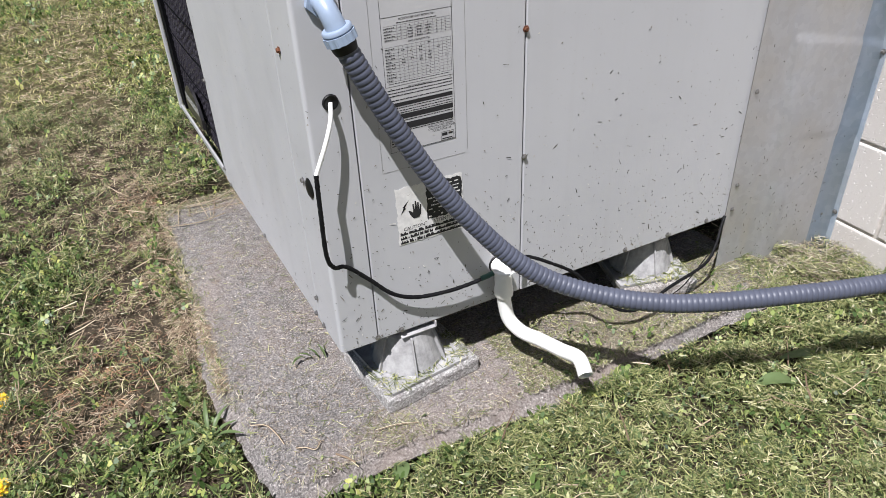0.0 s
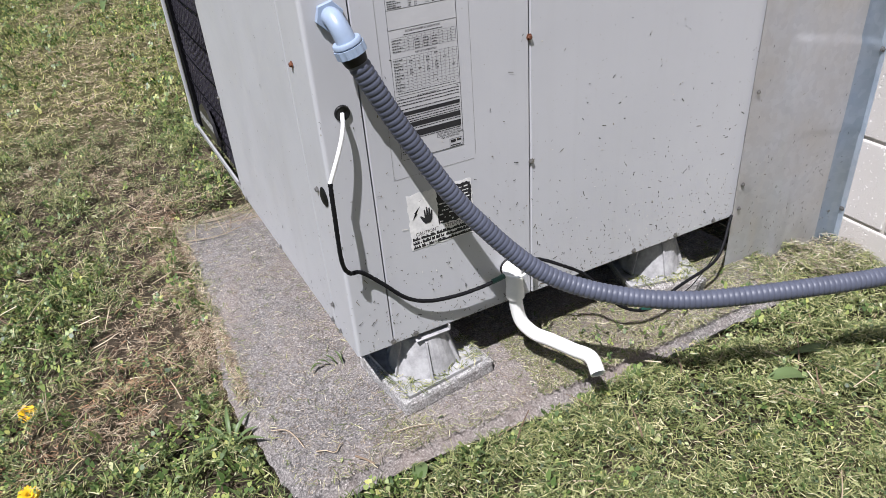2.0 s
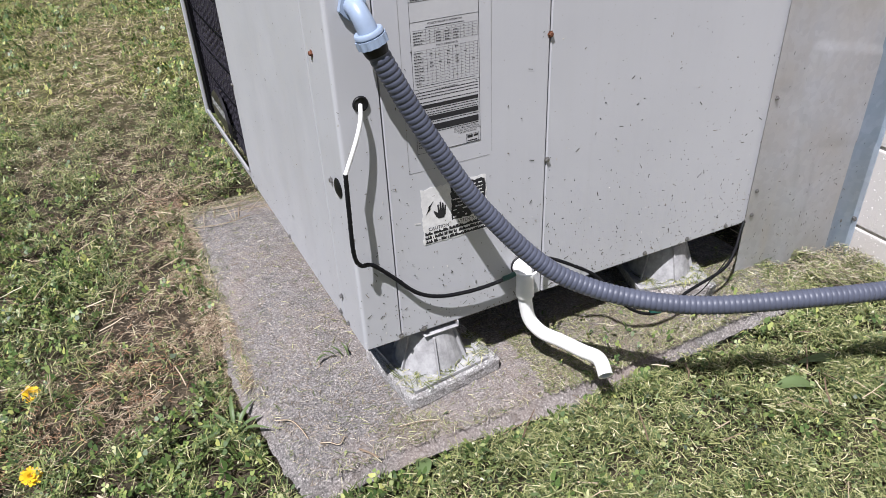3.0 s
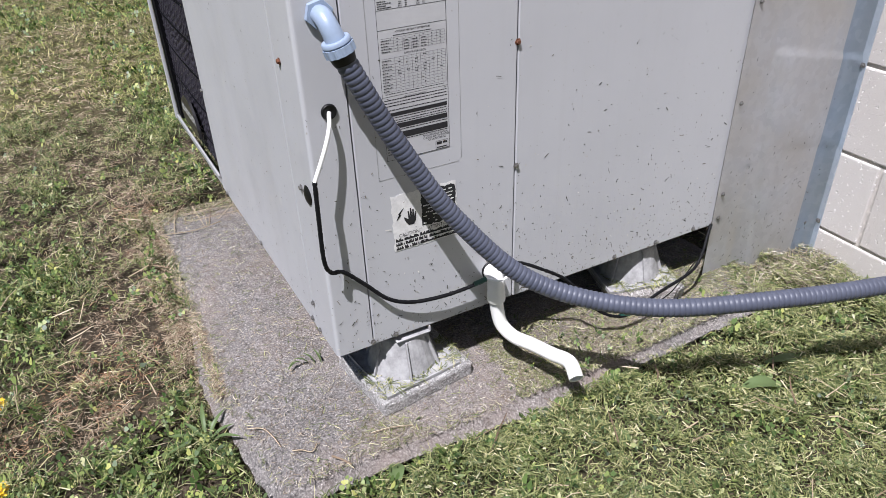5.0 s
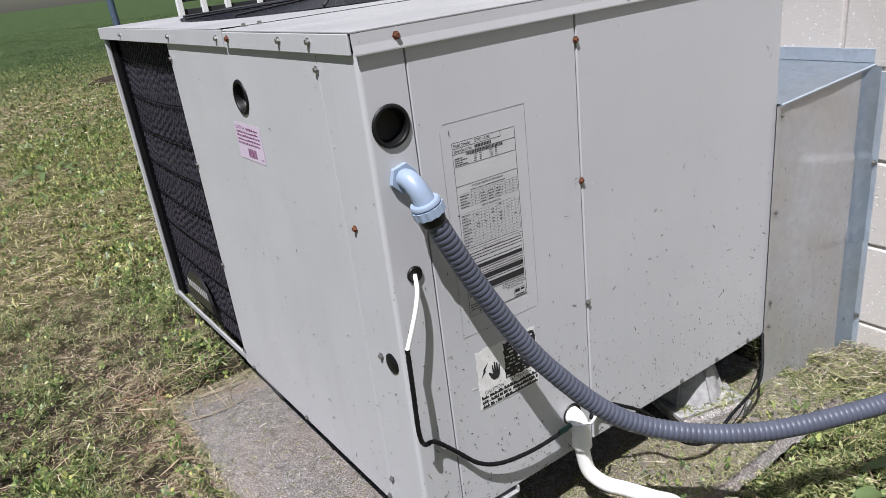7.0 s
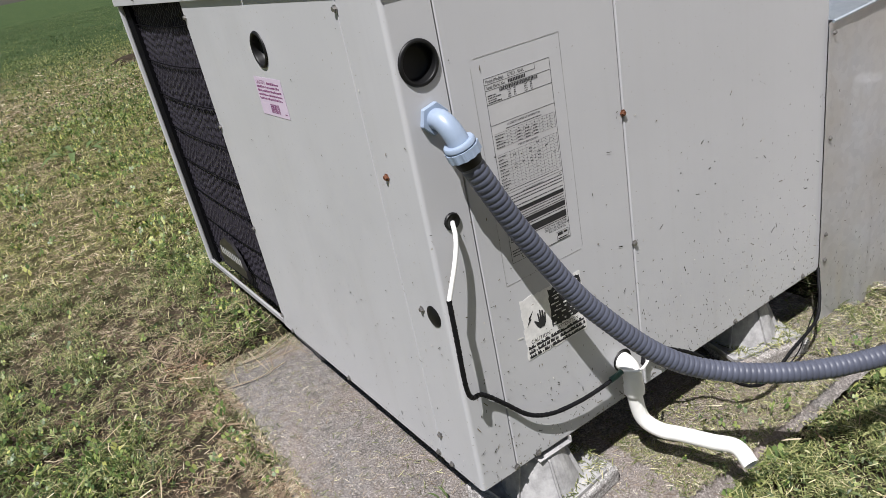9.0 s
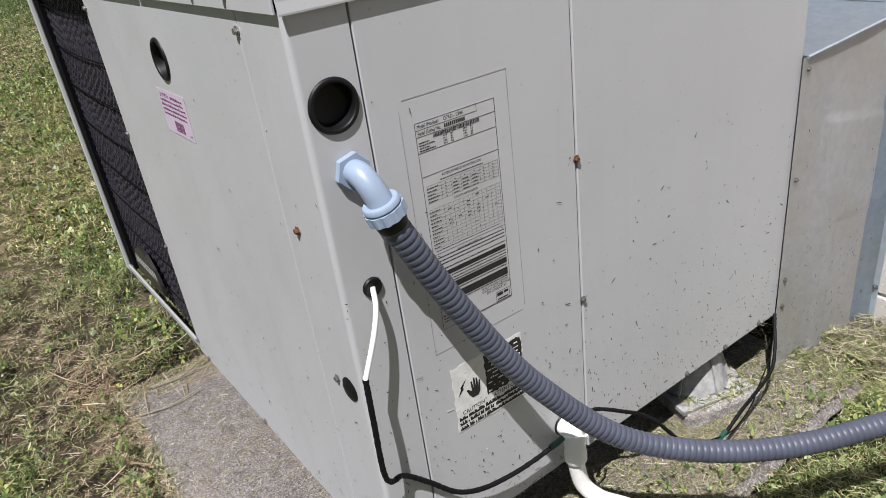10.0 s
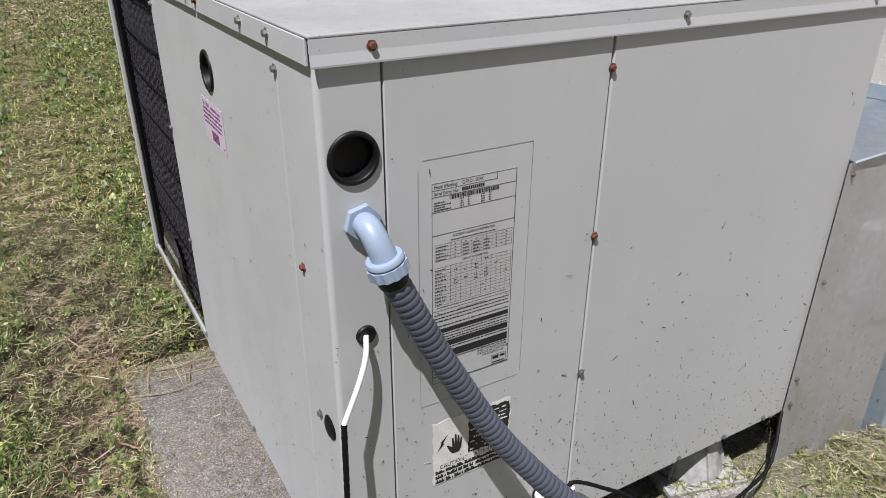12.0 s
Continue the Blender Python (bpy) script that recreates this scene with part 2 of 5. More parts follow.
WHITEPAINT = plain("white_paint", (0.78, 0.78, 0.78), 0.5)

# ---- building helpers ----


def thing(name, label, category, group="", kind="", at=(0, 0, 0)):
    ob = new(name)
    ob.empty_display_size = 0.05
    ob.location = at
    return tagged(ob, label, category, group, kind)


def part(name, bm, material, parent=None, label="", smooth=False):
    me = bpy.data.meshes.new(name)
    bm.to_mesh(me)
    bm.free()
    me.materials.append(material)
    if smooth:
        for p in me.polygons:
            p.use_smooth = True
        me.set_sharp_from_angle(angle=radians(42))
    ob = new(name, me)
    if parent is not None:
        ob.parent = parent
        ob.matrix_parent_inverse = Matrix.Translation(-parent_place(parent))
    if label:
        tagged(ob, label)
    return ob


def parent_place(ob):
    return Vector(ob.location) if ob.parent is None else Vector((0, 0, 0))


def bevelled(bm, width, segs=2, angle=40):
    edges = [e for e in bm.edges if len(e.link_faces) == 2 and e.calc_face_angle(0) > radians(angle)]
    bmesh.ops.bevel(bm, geom=edges, offset=width, segments=segs, affect="EDGES", profile=0.5)
    return bm


def box(x0, y0, z0, x1, y1, z1, bevel=0.0, segs=2, lean=0.0):
    """A box; lean shifts x by lean * y, for the side that stands a little off square."""
    bm = bmesh.new()
    bmesh.ops.create_cube(bm, size=1)
    for v in bm.verts:
        y = y0 if v.co.y < 0 else y1
        v.co = Vector(((x0 if v.co.x < 0 else x1) + lean * y, y, z0 if v.co.z < 0 else z1))
    if bevel:
        bevelled(bm, bevel, segs)
    return bm


def joined(*bms):
    out = bmesh.new()
    for b in bms:
        me = bpy.data.meshes.new("tmp")
        b.to_mesh(me)
        b.free()
        out.from_mesh(me)
        bpy.data.meshes.remove(me)
    return out


def lathe(profile, segs=24):
    """A solid of revolution round z from (radius, height) pairs."""
    bm = bmesh.new()
    rings = []
    for r, z in profile:
        if r < 1e-6:
            rings.append([bm.verts.new((0, 0, z))])
        else:
            rings.append([bm.verts.new((r * math.cos(a), r * math.sin(a), z)) for a in (2 * math.pi * k / segs for k in range(segs))])
    for a, b in zip(rings[:-1], rings[1:]):
        for k in range(segs):
            p, q = a[k % len(a)], a[(k + 1) % len(a)]
            s, t = b[(k + 1) % len(b)], b[k % len(b)]
            vs = []
            for v in (p, q, s, t):
                if v not in vs:
                    vs.append(v)
            if len(vs) > 2:
                bm.faces.new(vs)
    bmesh.ops.recalc_face_normals(bm, faces=bm.faces[:])
    return bm


def moved(bm, m):
    bm.transform(m)
    return bm


def facing(place, normal):
    """A pose whose z runs along normal."""
    q = Vector(normal).to_track_quat("Z", "Y")
    return Matrix.Translation(place) @ q.to_matrix().to_4x4()


def spline(points, per=10):
    p = [Vector(q) for q in points]
    p = [p[0] * 2 - p[1]] + p + [p[-1] * 2 - p[-2]]
    out = []
    for i in range(1, len(p) - 2):
        a, b, c, d = p[i - 1:i + 3]
        for k in range(per):
            t = k / per
            out.append(0.5 * (2 * b + (c - a) * t + (2 * a - 5 * b + 4 * c - d) * t * t + (3 * b - a - 3 * c + d) * t ** 3))
    return out + [p[-2]]


def even(points, step):
    """The same line with points at even steps."""
    out, left = [points[0]], step
    for a, b in zip(points[:-1], points[1:]):
        d = (b - a).length
        while left <= d and d > 0:
            out.append(a + (b - a) * (left / d))
            left += step
        left -= d
    return out


def sweep(points, radius, segs=12, caps=True, hollow=0.0):
    """A tube along points; radius is a number or one per point."""
    bm = bmesh.new()
    n = len(points)
    r = radius if isinstance(radius, (list, tuple)) else [radius] * n
    side = None
    rings = []
    for i in range(n):
        d = (points[min(i + 1, n - 1)] - points[max(i - 1, 0)]).normalized()
        if side is None:
            side = d.orthogonal().normalized()
        side = (side - d * side.dot(d)).normalized()
        up = d.cross(side)
        rings.append([bm.verts.new(points[i] + (side * math.cos(a) + up * math.sin(a)) * r[i]) for a in (2 * math.pi * k / segs for k in range(segs))])
    for a, b in zip(rings[:-1], rings[1:]):
        for k in range(segs):
            bm.faces.new((a[k], a[(k + 1) % segs], b[(k + 1) % segs], b[k]))
    if caps:
        bm.faces.new(rings[0][::-1])
        if hollow:
            d = (points[-1] - points[-2]).normalized()
            inner = [bm.verts.new(points[-1] + (v.co - points[-1]) * hollow) for v in rings[-1]]
            deep = [bm.verts.new(v.co - d * 0.03) for v in inner]
            for k in range(segs):
                bm.faces.new((rings[-1][k], rings[-1][(k + 1) % segs], inner[(k + 1) % segs], inner[k]))
                bm.faces.new((inner[k], inner[(k + 1) % segs], deep[(k + 1) % segs], deep[k]))
            bm.faces.new(deep)
        else:
            bm.faces.new(rings[-1])
    bmesh.ops.recalc_face_normals(bm, faces=bm.faces[:])
    return bm


def prism(outline, depth, m):
    """A flat plate of the given 2D outline, depth thick, at the pose m."""
    bm = bmesh.new()
    lo = [bm.verts.new((x, y, 0)) for x, y in outline]
    hi = [bm.verts.new((x, y, depth)) for x, y in outline]
    n = len(outline)
    bm.faces.new(lo[::-1])
    bm.faces.new(hi)
    for k in range(n):
        bm.faces.new((lo[k], lo[(k + 1) % n], hi[(k + 1) % n], hi[k]))
    bmesh.ops.recalc_face_normals(bm, faces=bm.faces[:])
    return moved(bm, m)


def writing(words, size, m, material, parent, name="lettering", wide=1.0):
    """Words as a thin raised mesh at the pose m, starting at its origin."""
    cu = bpy.data.curves.new("words", "FONT")
    cu.body, cu.size, cu.extrude = words, size, 0.00005
    tmp = bpy.data.objects.new("words", cu)
    scene.collection.objects.link(tmp)
    me = bpy.data.meshes.new_from_object(tmp.evaluated_get(bpy.context.evaluated_depsgraph_get()))
    bpy.data.objects.remove(tmp)
    bpy.data.curves.remove(cu)
    me.transform(m @ Matrix.Diagonal((wide, 1, 1, 1)))
    me.materials.clear()
    me.materials.append(material)
    ob = new(name, me)
    ob.parent = parent
    ob.matrix_parent_inverse = Matrix.Translation(-parent_place(parent))
    return ob


def strips(rects, m, thick=0.00012):
    """Many flat bars (x0, y0, x1, y1) on a plane, as one mesh."""
    bm = bmesh.new()
    for x0, y0, x1, y1 in rects:
        lo = [bm.verts.new((x, y, 0)) for x, y in ((x0, y0), (x1, y0), (x1, y1), (x0, y1))]
        hi = [bm.verts.new((x, y, thick)) for x, y in ((x0, y0), (x1, y0), (x1, y1), (x0, y1))]
        bm.faces.new(hi)
        for k in range(4):
            bm.faces.new((lo[k], lo[(k + 1) % 4], hi[(k + 1) % 4], hi[k]))
    return moved(bm, m)


def from_arrays(name, verts, faces, material):
    me = bpy.data.meshes.new(name)
    k = faces.shape[1]
    me.vertices.add(len(verts))
    me.vertices.foreach_set("co", np.ascontiguousarray(verts, dtype=np.float32).ravel())
    me.loops.add(faces.size)
    me.loops.foreach_set("vertex_index", np.ascontiguousarray(faces, dtype=np.int32).ravel())
    me.polygons.add(len(faces))
    me.polygons.foreach_set("loop_start", np.arange(0, faces.size, k, dtype=np.int32))
    me.update(calc_edges=True)
    me.materials.append(material)
    return new(name, me)


LEAN = -0.026          # the coil side runs a little off square
W, D, Z0, Z1 = 0.954, 1.44, 0.200, 1.006
TOP = 1.035


def side_x(y):
    return LEAN * y


FRONT = Matrix(((1, 0, 0, 0), (0, 0, -1, 0), (0, 1, 0, 0), (0, 0, 0, 1)))   # x to the right, y up, z out of the front
SIDEREAD = Matrix(((-LEAN, 0, -1, 0), (-1, 0, 0, 0), (0, 1, 0, 0), (0, 0, 0, 1)))


def on_front(x, z, out=0.0):
    return Matrix.Translation((x, -out, z)) @ FRONT


def on_side(y, z, out=0.0):
    return Matrix.Translation((side_x(y) - out, y, z)) @ SIDEREAD


# ---- ground ----
PX0, PX1, PY0, PY1, PZ = -0.224, 1.055, -0.150, 1.03, 0.062
rng = np.random.default_rng(7)


def pad_left(y):
    """The pad's side runs in where its corner has broken away."""
    return PX0 + np.interp(y, [-0.16, -0.09, 0.02, 0.095, 0.125, 0.16, 0.6, 1.05], [0.060, 0.041, 0.027, 0.022, 0.004, 0.0, 0.012, 0.008])


def pad_front(x):
    return PY0 + np.interp(x, [-0.2, -0.05, 0.12, 0.33, 0.40, 0.80, 1.06], [0.010, 0.013, 0.006, -0.014, -0.006, 0.004, 0.002])


def smooth_noise(x, y, scale, seed):
    """Value noise in 0..1 for arrays of places."""
    r = np.random.default_rng(seed).random((64, 64))
    u, v = x * scale + 100, y * scale + 100
    i, j = np.floor(u).astype(int), np.floor(v).astype(int)
    fu, fv = u - i, v - j
    fu, fv = fu * fu * (3 - 2 * fu), fv * fv * (3 - 2 * fv)
    g = lambda a, b: r[a % 64, b % 64]
    return (g(i, j) * (1 - fu) + g(i + 1, j) * fu) * (1 - fv) + (g(i, j + 1) * (1 - fu) + g(i + 1, j + 1) * fu) * fv


def ground_height(x, y):
    z = 0.016 * (smooth_noise(x, y, 2.3, 1) - 0.5) + 0.008 * (smooth_noise(x, y, 9.0, 2) - 0.5)
    heap = 0.012 * np.exp(-((x - 1.20) / 0.14) ** 2 - ((y + 0.02) / 0.13) ** 2)
    bank = 0.075 * np.exp(-((x + 0.02) / 0.10) ** 2) * np.clip((y - 0.98) / 0.12, 0, 1) * np.clip((1.9 - y) / 0.3, 0, 1)
    ledge = 0.042 * np.exp(-((x - PX0 + 0.02) / 0.09) ** 2) * np.clip((y - 0.18) / 0.25, 0, 1) * np.clip((1.5 - y) / 0.3, 0, 1)
    return np.minimum(z + 0.008 + heap + np.maximum(bank, ledge), np.where((x > PX0 - 0.05) & (x < PX1 + 0.05) & (y > PY0 - 0.05) & (y < PY1 - 0.03), 0.052, 9.0))


def ground_sheet():
    near = np.concatenate([-np.geomspace(2500, 3.2, 16), np.linspace(-3, 4, 150), np.geomspace(4.3, 2500, 16)])
    far = np.concatenate([-np.geomspace(2500, 2.2, 16), np.linspace(-2, 5, 150), np.geomspace(5.3, 2500, 18)])
    x, y = np.meshgrid(near, far, indexing="ij")
    z = np.where((abs(x) < 6) & (abs(y) < 8), ground_height(x, y), 0.0)
    v = np.stack([x, y, z], -1).reshape(-1, 3)
    nx, ny = x.shape
    i, j = np.meshgrid(np.arange(nx - 1), np.arange(ny - 1), indexing="ij")
    a = (i * ny + j).ravel()
    f = np.stack([a, a + ny, a + ny + 1, a + 1], -1)
    ob = from_arrays("ground", v, f, SOIL)
    return tagged(ob, "bare brown soil under mown lawn with dry patches", "ground", kind="structure")


ground_sheet()

# ---- concrete pad ----


def concrete_pad():
    bm = bmesh.new()
    nx, ny = 125, 119
    top = []
    for i in range(nx + 1):
        row = []
        for j in range(ny + 1):
            x, y = PX0 + (PX1 - PX0) * i / nx, PY0 + (PY1 - PY0) * j / ny
            x, y = x + (1 - i / nx) * (pad_left(y) - PX0), y + (1 - j / ny) * (pad_front(x) - PY0)
            z = PZ + 0.004 * noise.noise(Vector((x * 3, y * 3, 0))) + 0.0016 * noise.noise(Vector((x * 40, y * 40, 2)))
            edge = min(i, nx - i, j, ny - j)
            wob = 0.006 * noise.noise(Vector((x * 9, y * 9, 5))) + 0.006 * noise.noise(Vector((x * 43, y * 43, 7)))
            chip = max(0.0, noise.noise(Vector((x * 14, y * 14, 11))) - 0.25) * 0.03
            if edge == 0:
                z -= 0.028 + chip + 0.004 * noise.noise(Vector((x * 50, y * 50, 8)))
                x += wob + (-0.014 if i == 0 else 0.014 if i == nx else 0)
                y += wob + (-0.014 if j == 0 else 0.014 if j == ny else 0)
            elif edge == 1:
                z -= 0.010 + chip * 0.7 + 0.003 * noise.noise(Vector((x * 60, y * 60, 8)))
                x, y = x + wob * 0.7, y + wob * 0.7
            elif edge == 2:
                z -= 0.005 + 0.003 * noise.noise(Vector((x * 60, y * 60, 8)))
            elif edge == 3:
                z -= 0.002 + 0.002 * noise.noise(Vector((x * 60, y * 60, 8)))
            corner = math.hypot(max(0.0, x - PX0 - 0.055), max(0.0, y - PY0 - 0.01))
            z -= 0.016 * max(0.0, 1 - corner / 0.07)
            row.append(bm.verts.new((x, y, z)))
        top.append(row)
    for i in range(nx):
        for j in range(ny):
            bm.faces.new((top[i][j], top[i + 1][j], top[i + 1][j + 1], top[i][j + 1]))
    ring = [top[i][0] for i in range(nx)] + [top[nx][j] for j in range(ny)] + [top[i][ny] for i in range(nx, 0, -1)] + [top[0][j] for j in range(ny, 0, -1)]
    mid = []
    low = []
    centre = Vector(((PX0 + PX1) / 2, (PY0 + PY1) / 2, 0))
    for v in ring:
        # the foot of the slab is eaten away under its rim
        w = 0.006 * noise.noise(v.co * 42)
        side = max(-1.0, min(1.0, (centre.x - v.co.x) * 40 / 25)), max(-1.0, min(1.0, (centre.y - v.co.y) * 40 / 23))
        cut_in = 0.012 + 0.010 * noise.noise(v.co * 17)
        mid.append(bm.verts.new((v.co.x + w + cut_in * side[0], v.co.y + w + cut_in * side[1], 0.020)))
        low.append(bm.verts.new((v.co.x - w + cut_in * side[0], v.co.y - w + cut_in * side[1], -0.06)))
    for a, b in ((ring, mid), (mid, low)):
        for k in range(len(ring)):
            n = (k + 1) % len(ring)
            bm.faces.new((a[k], a[n], b[n], b[k]))
    bmesh.ops.recalc_face_normals(bm, faces=bm.faces[:])
    ob = part("concrete_pad", bm, PAD)
    return tagged(ob, "weathered grey concrete pad with chipped edges in the lawn", "concrete pad")


concrete_pad()

# ---- supports under the unit ----


def support_block(x, y, w, d, turn=0.0, top=0.096):
    """A rough slab with its front left corner at (x, y)."""
    bm = moved(box(0, 0, PZ - 0.004, w, d, top, 0.008, 2), Matrix.Translation((x, y, 0)) @ Matrix.Rotation(radians(turn), 4, "Z"))
    bmesh.ops.subdivide_edges(bm, edges=bm.edges[:], cuts=5, use_grid_fill=True)
    for v in bm.verts:
        n = noise.noise(v.co * 45)
        v.co += Vector((n, noise.noise(v.co * 40 + Vector((9, 0, 0))), 0.5 * n)) * 0.0028
    ob = part("support_block", bm, PAVER, smooth=False)
    return tagged(ob, "rough grey concrete block under the plastic riser foot", "concrete block", "blocks under the unit")


def riser_foot(cx, cy, turn=0.0, z0=0.096, z1=0.197):
    foot = thing("riser_foot", "light grey plastic riser foot on a concrete block", "riser", "feet under the unit", at=(cx, cy, z0))
    prof = [(0.0, 0), (0.080, 0), (0.080, 0.003), (0.073, 0.005), (0.050, 0.082), (0.046, 0.087), (0.0, 0.087)]
    cone = lathe(prof, 28)
    part("cone", moved(cone, Matrix.Translation((cx, cy, z0))), RISER, foot, smooth=False)
    for k in range(6):
        a = k * math.pi / 3 + 0.35
        rib = prism([(0.045, 0.006), (0.0805, 0.004), (0.0545, 0.082), (0.045, 0.084)], 0.0035, Matrix.Translation((cx, cy, z0)) @ Matrix.Rotation(a, 4, "Z") @ Matrix.Rotation(math.pi / 2, 4, "X"))
        part("rib", rib, RISER, foot)
    tray = joined(box(cx - 0.088, cy - 0.088, z0 - 0.002, cx + 0.088, cy + 0.088, z0 + 0.003, 0.001), box(cx - 0.088, cy - 0.088, z0, cx + 0.088, cy - 0.0855, z0 + 0.008, 0.0008), box(cx - 0.088, cy - 0.088, z0, cx - 0.0855, cy + 0.088, z0 + 0.008, 0.0008))
    part("base_tray", moved(tray, Matrix.Translation((cx, cy, 0)) @ Matrix.Rotation(radians(turn), 4, "Z") @ Matrix.Translation((-cx, -cy, 0))), RISER, foot)
    plate = joined(box(cx - 0.03, cy - 0.052, z1 - 0.011, cx + 0.045, cy + 0.04, z1 - 0.0085, 0.0006), box(cx + 0.0425, cy - 0.052, z1 - 0.011, cx + 0.045, cy + 0.04, z1 + 0.003, 0.0006))
    part("clip_plate", plate, RISER, foot)
    return foot


support_block(0.060, -0.060, 0.215, 0.20, 7)
riser_foot(0.150, 0.048, 7)
support_block(0.668, -0.008, 0.178, 0.19, -16)
riser_foot(0.772, 0.068, -15)
support_block(0.04, 0.81, 0.22, 0.19)
riser_foot(0.150, 0.90)
support_block(0.66, 0.81, 0.22, 0.19)
riser_foot(0.770, 0.90)

# ---- packaged unit ----
unit = thing("packaged_air_conditioner", "large beige-grey steel packaged air conditioner on plastic risers", "air conditioner", at=(0, 0, Z0))


def corner_post():
    """An L of bent sheet with a rounded outer edge."""
    r = 0.007
    arc = [(r - r * math.cos(a), r - r * math.sin(a)) for a in (math.pi / 2 * k / 5 for k in range(6))]
    out = [(0.0, 0.112)] + arc + [(0.0725, 0.0), (0.0725, 0.010), (0.010, 0.012), (0.009, 0.112)]
    return prism([(x + side_x(y), y) for x, y in out], Z1 - Z0, Matrix.Translation((0, 0, Z0)))


post_sheet = part("corner_post", corner_post(), PAINT, unit)
part("front_panel", box(0.0755, 0.0, Z0 + 0.001, 0.3865, 0.012, Z1, 0.0014), PAINT, unit)
part("access_panel", box(0.3895, -0.0008, Z0 + 0.001, W, 0.012, Z1, 0.0014), PAINT, unit)
side_sheet = part("side_panel", box(0.0, 0.1145, Z0, 0.010, 0.826, Z1, 0.0012, lean=LEAN), PAINT, unit)
part("duct_side_panel", box(W - 0.012, 0.014, Z0, W, D, Z1, 0.0012), PAINT, unit)
part("rear_panel", box(side_x(D) + 0.012, D - 0.012, Z0, W - 0.014, D, Z1, 0.0012), PAINT, unit)
# Near-black pan and inner box carry the unlit inside in their colour.
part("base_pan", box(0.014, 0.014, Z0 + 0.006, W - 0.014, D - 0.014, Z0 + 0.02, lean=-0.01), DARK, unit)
part("unlit_core", box(0.055, 0.030, Z0 + 0.022, W - 0.016, D - 0.016, Z1 - 0.1), DARK, unit, "cabinet inside with its darkness put into the colour")

# coil end
part("coil_post", box(0.0, D - 0.015, Z0, 0.010, D, Z1, 0.002, lean=LEAN), PAINT, unit)
part("coil_sill", box(0.002, 0.828, Z0, 0.009, D - 0.021, Z0 + 0.016, 0.002, lean=LEAN), WEATHERED_DIMMED, unit)
coil = part("coil", box(0.034, 0.815, Z0 + 0.018, 0.05, D - 0.03, Z1 - 0.002, lean=LEAN), COIL, unit, "black finned condenser coil")


def coil_fins():
    """Upright louvre strips with short raised dashes."""
    bm = bmesh.new()
    wave = random.Random(3)
    y = 0.838
    while y < D - 0.075:
        phase = wave.uniform(0, 6.28)
        last = None
        z = Z0 + 0.018
        while z < Z1 - 0.004:
            w = 0.0007 * math.sin(z * 300 + phase) + 0.0006 * math.sin(z * 37 + phase)
            g = 0.0022 * max(0.0, math.sin(z * 330 + phase)) ** 0.4
            ring = [bm.verts.new((side_x(y) + x, y + w + e, z)) for x, e in ((0.0215 - g, -0.0018), (0.0215 - g, 0.0018), (0.035, 0.0032), (0.035, -0.0032))]
            if last:
                for a in range(4):
                    bm.faces.new((last[a], last[(a + 1) % 4], ring[(a + 1) % 4], ring[a]))
            last = ring
            z += 0.0033
        y += 0.0200
    return bm


tagged(part("fin_guard", coil_fins(), FINS, coil, "black wavy plastic louvre mesh"), kind="stuff")
for k in range(8):
    zz = Z0 + 0.09 + 0.095 * k
    pts = [Vector((side_x(y) + 0.0165, y, zz - 0.010 * math.sin((y - 0.83) / 0.58 * math.pi))) for y in np.linspace(0.832, D - 0.075, 12)]
    part("guard_rod", sweep(pts, 0.0015, 6), COIL, coil, smooth=True)

# Black box stands in for the shadowed margin between post and coil.
part("coil_shade_box", box(0.0105, D - 0.078, Z0 + 0.018, 0.05, D - 0.0155, Z1 - 0.002, lean=LEAN), COIL, unit, "black box for the shaded margin beside the coil")

# top covers
part("cover_sheet", box(-0.0050, -0.0050, TOP - 0.0045, W + 0.004, 0.455, TOP, 0.0028, 3, lean=LEAN), WEATHERED_DIMMED, unit, "weathered top sheet, darkened to tone down the sun on it")


def flared_skirt():
    """The front drop of the cover, its lower edge bent out a little."""
    prof = [(-0.0020, TOP - 0.004), (-0.0050, TOP - 0.004), (-0.0052, Z1 + 0.010), (-0.0066, Z1 - 0.001), (-0.0064, Z1 - 0.003), (-0.0048, Z1 - 0.002), (-0.0030, Z1 + 0.010)]
    return prism(prof, W + 0.0075, Matrix(((0, 0, 1, -0.0035), (1, 0, 0, 0), (0, 1, 0, 0), (0, 0, 0, 1))))


part("front_skirt", flared_skirt(), PAINT, unit)
part("side_skirt", box(-0.0058, 0.003, Z1 - 0.002, -0.0020, 0.452, TOP - 0.004, 0.001, lean=LEAN), PAINT, unit)


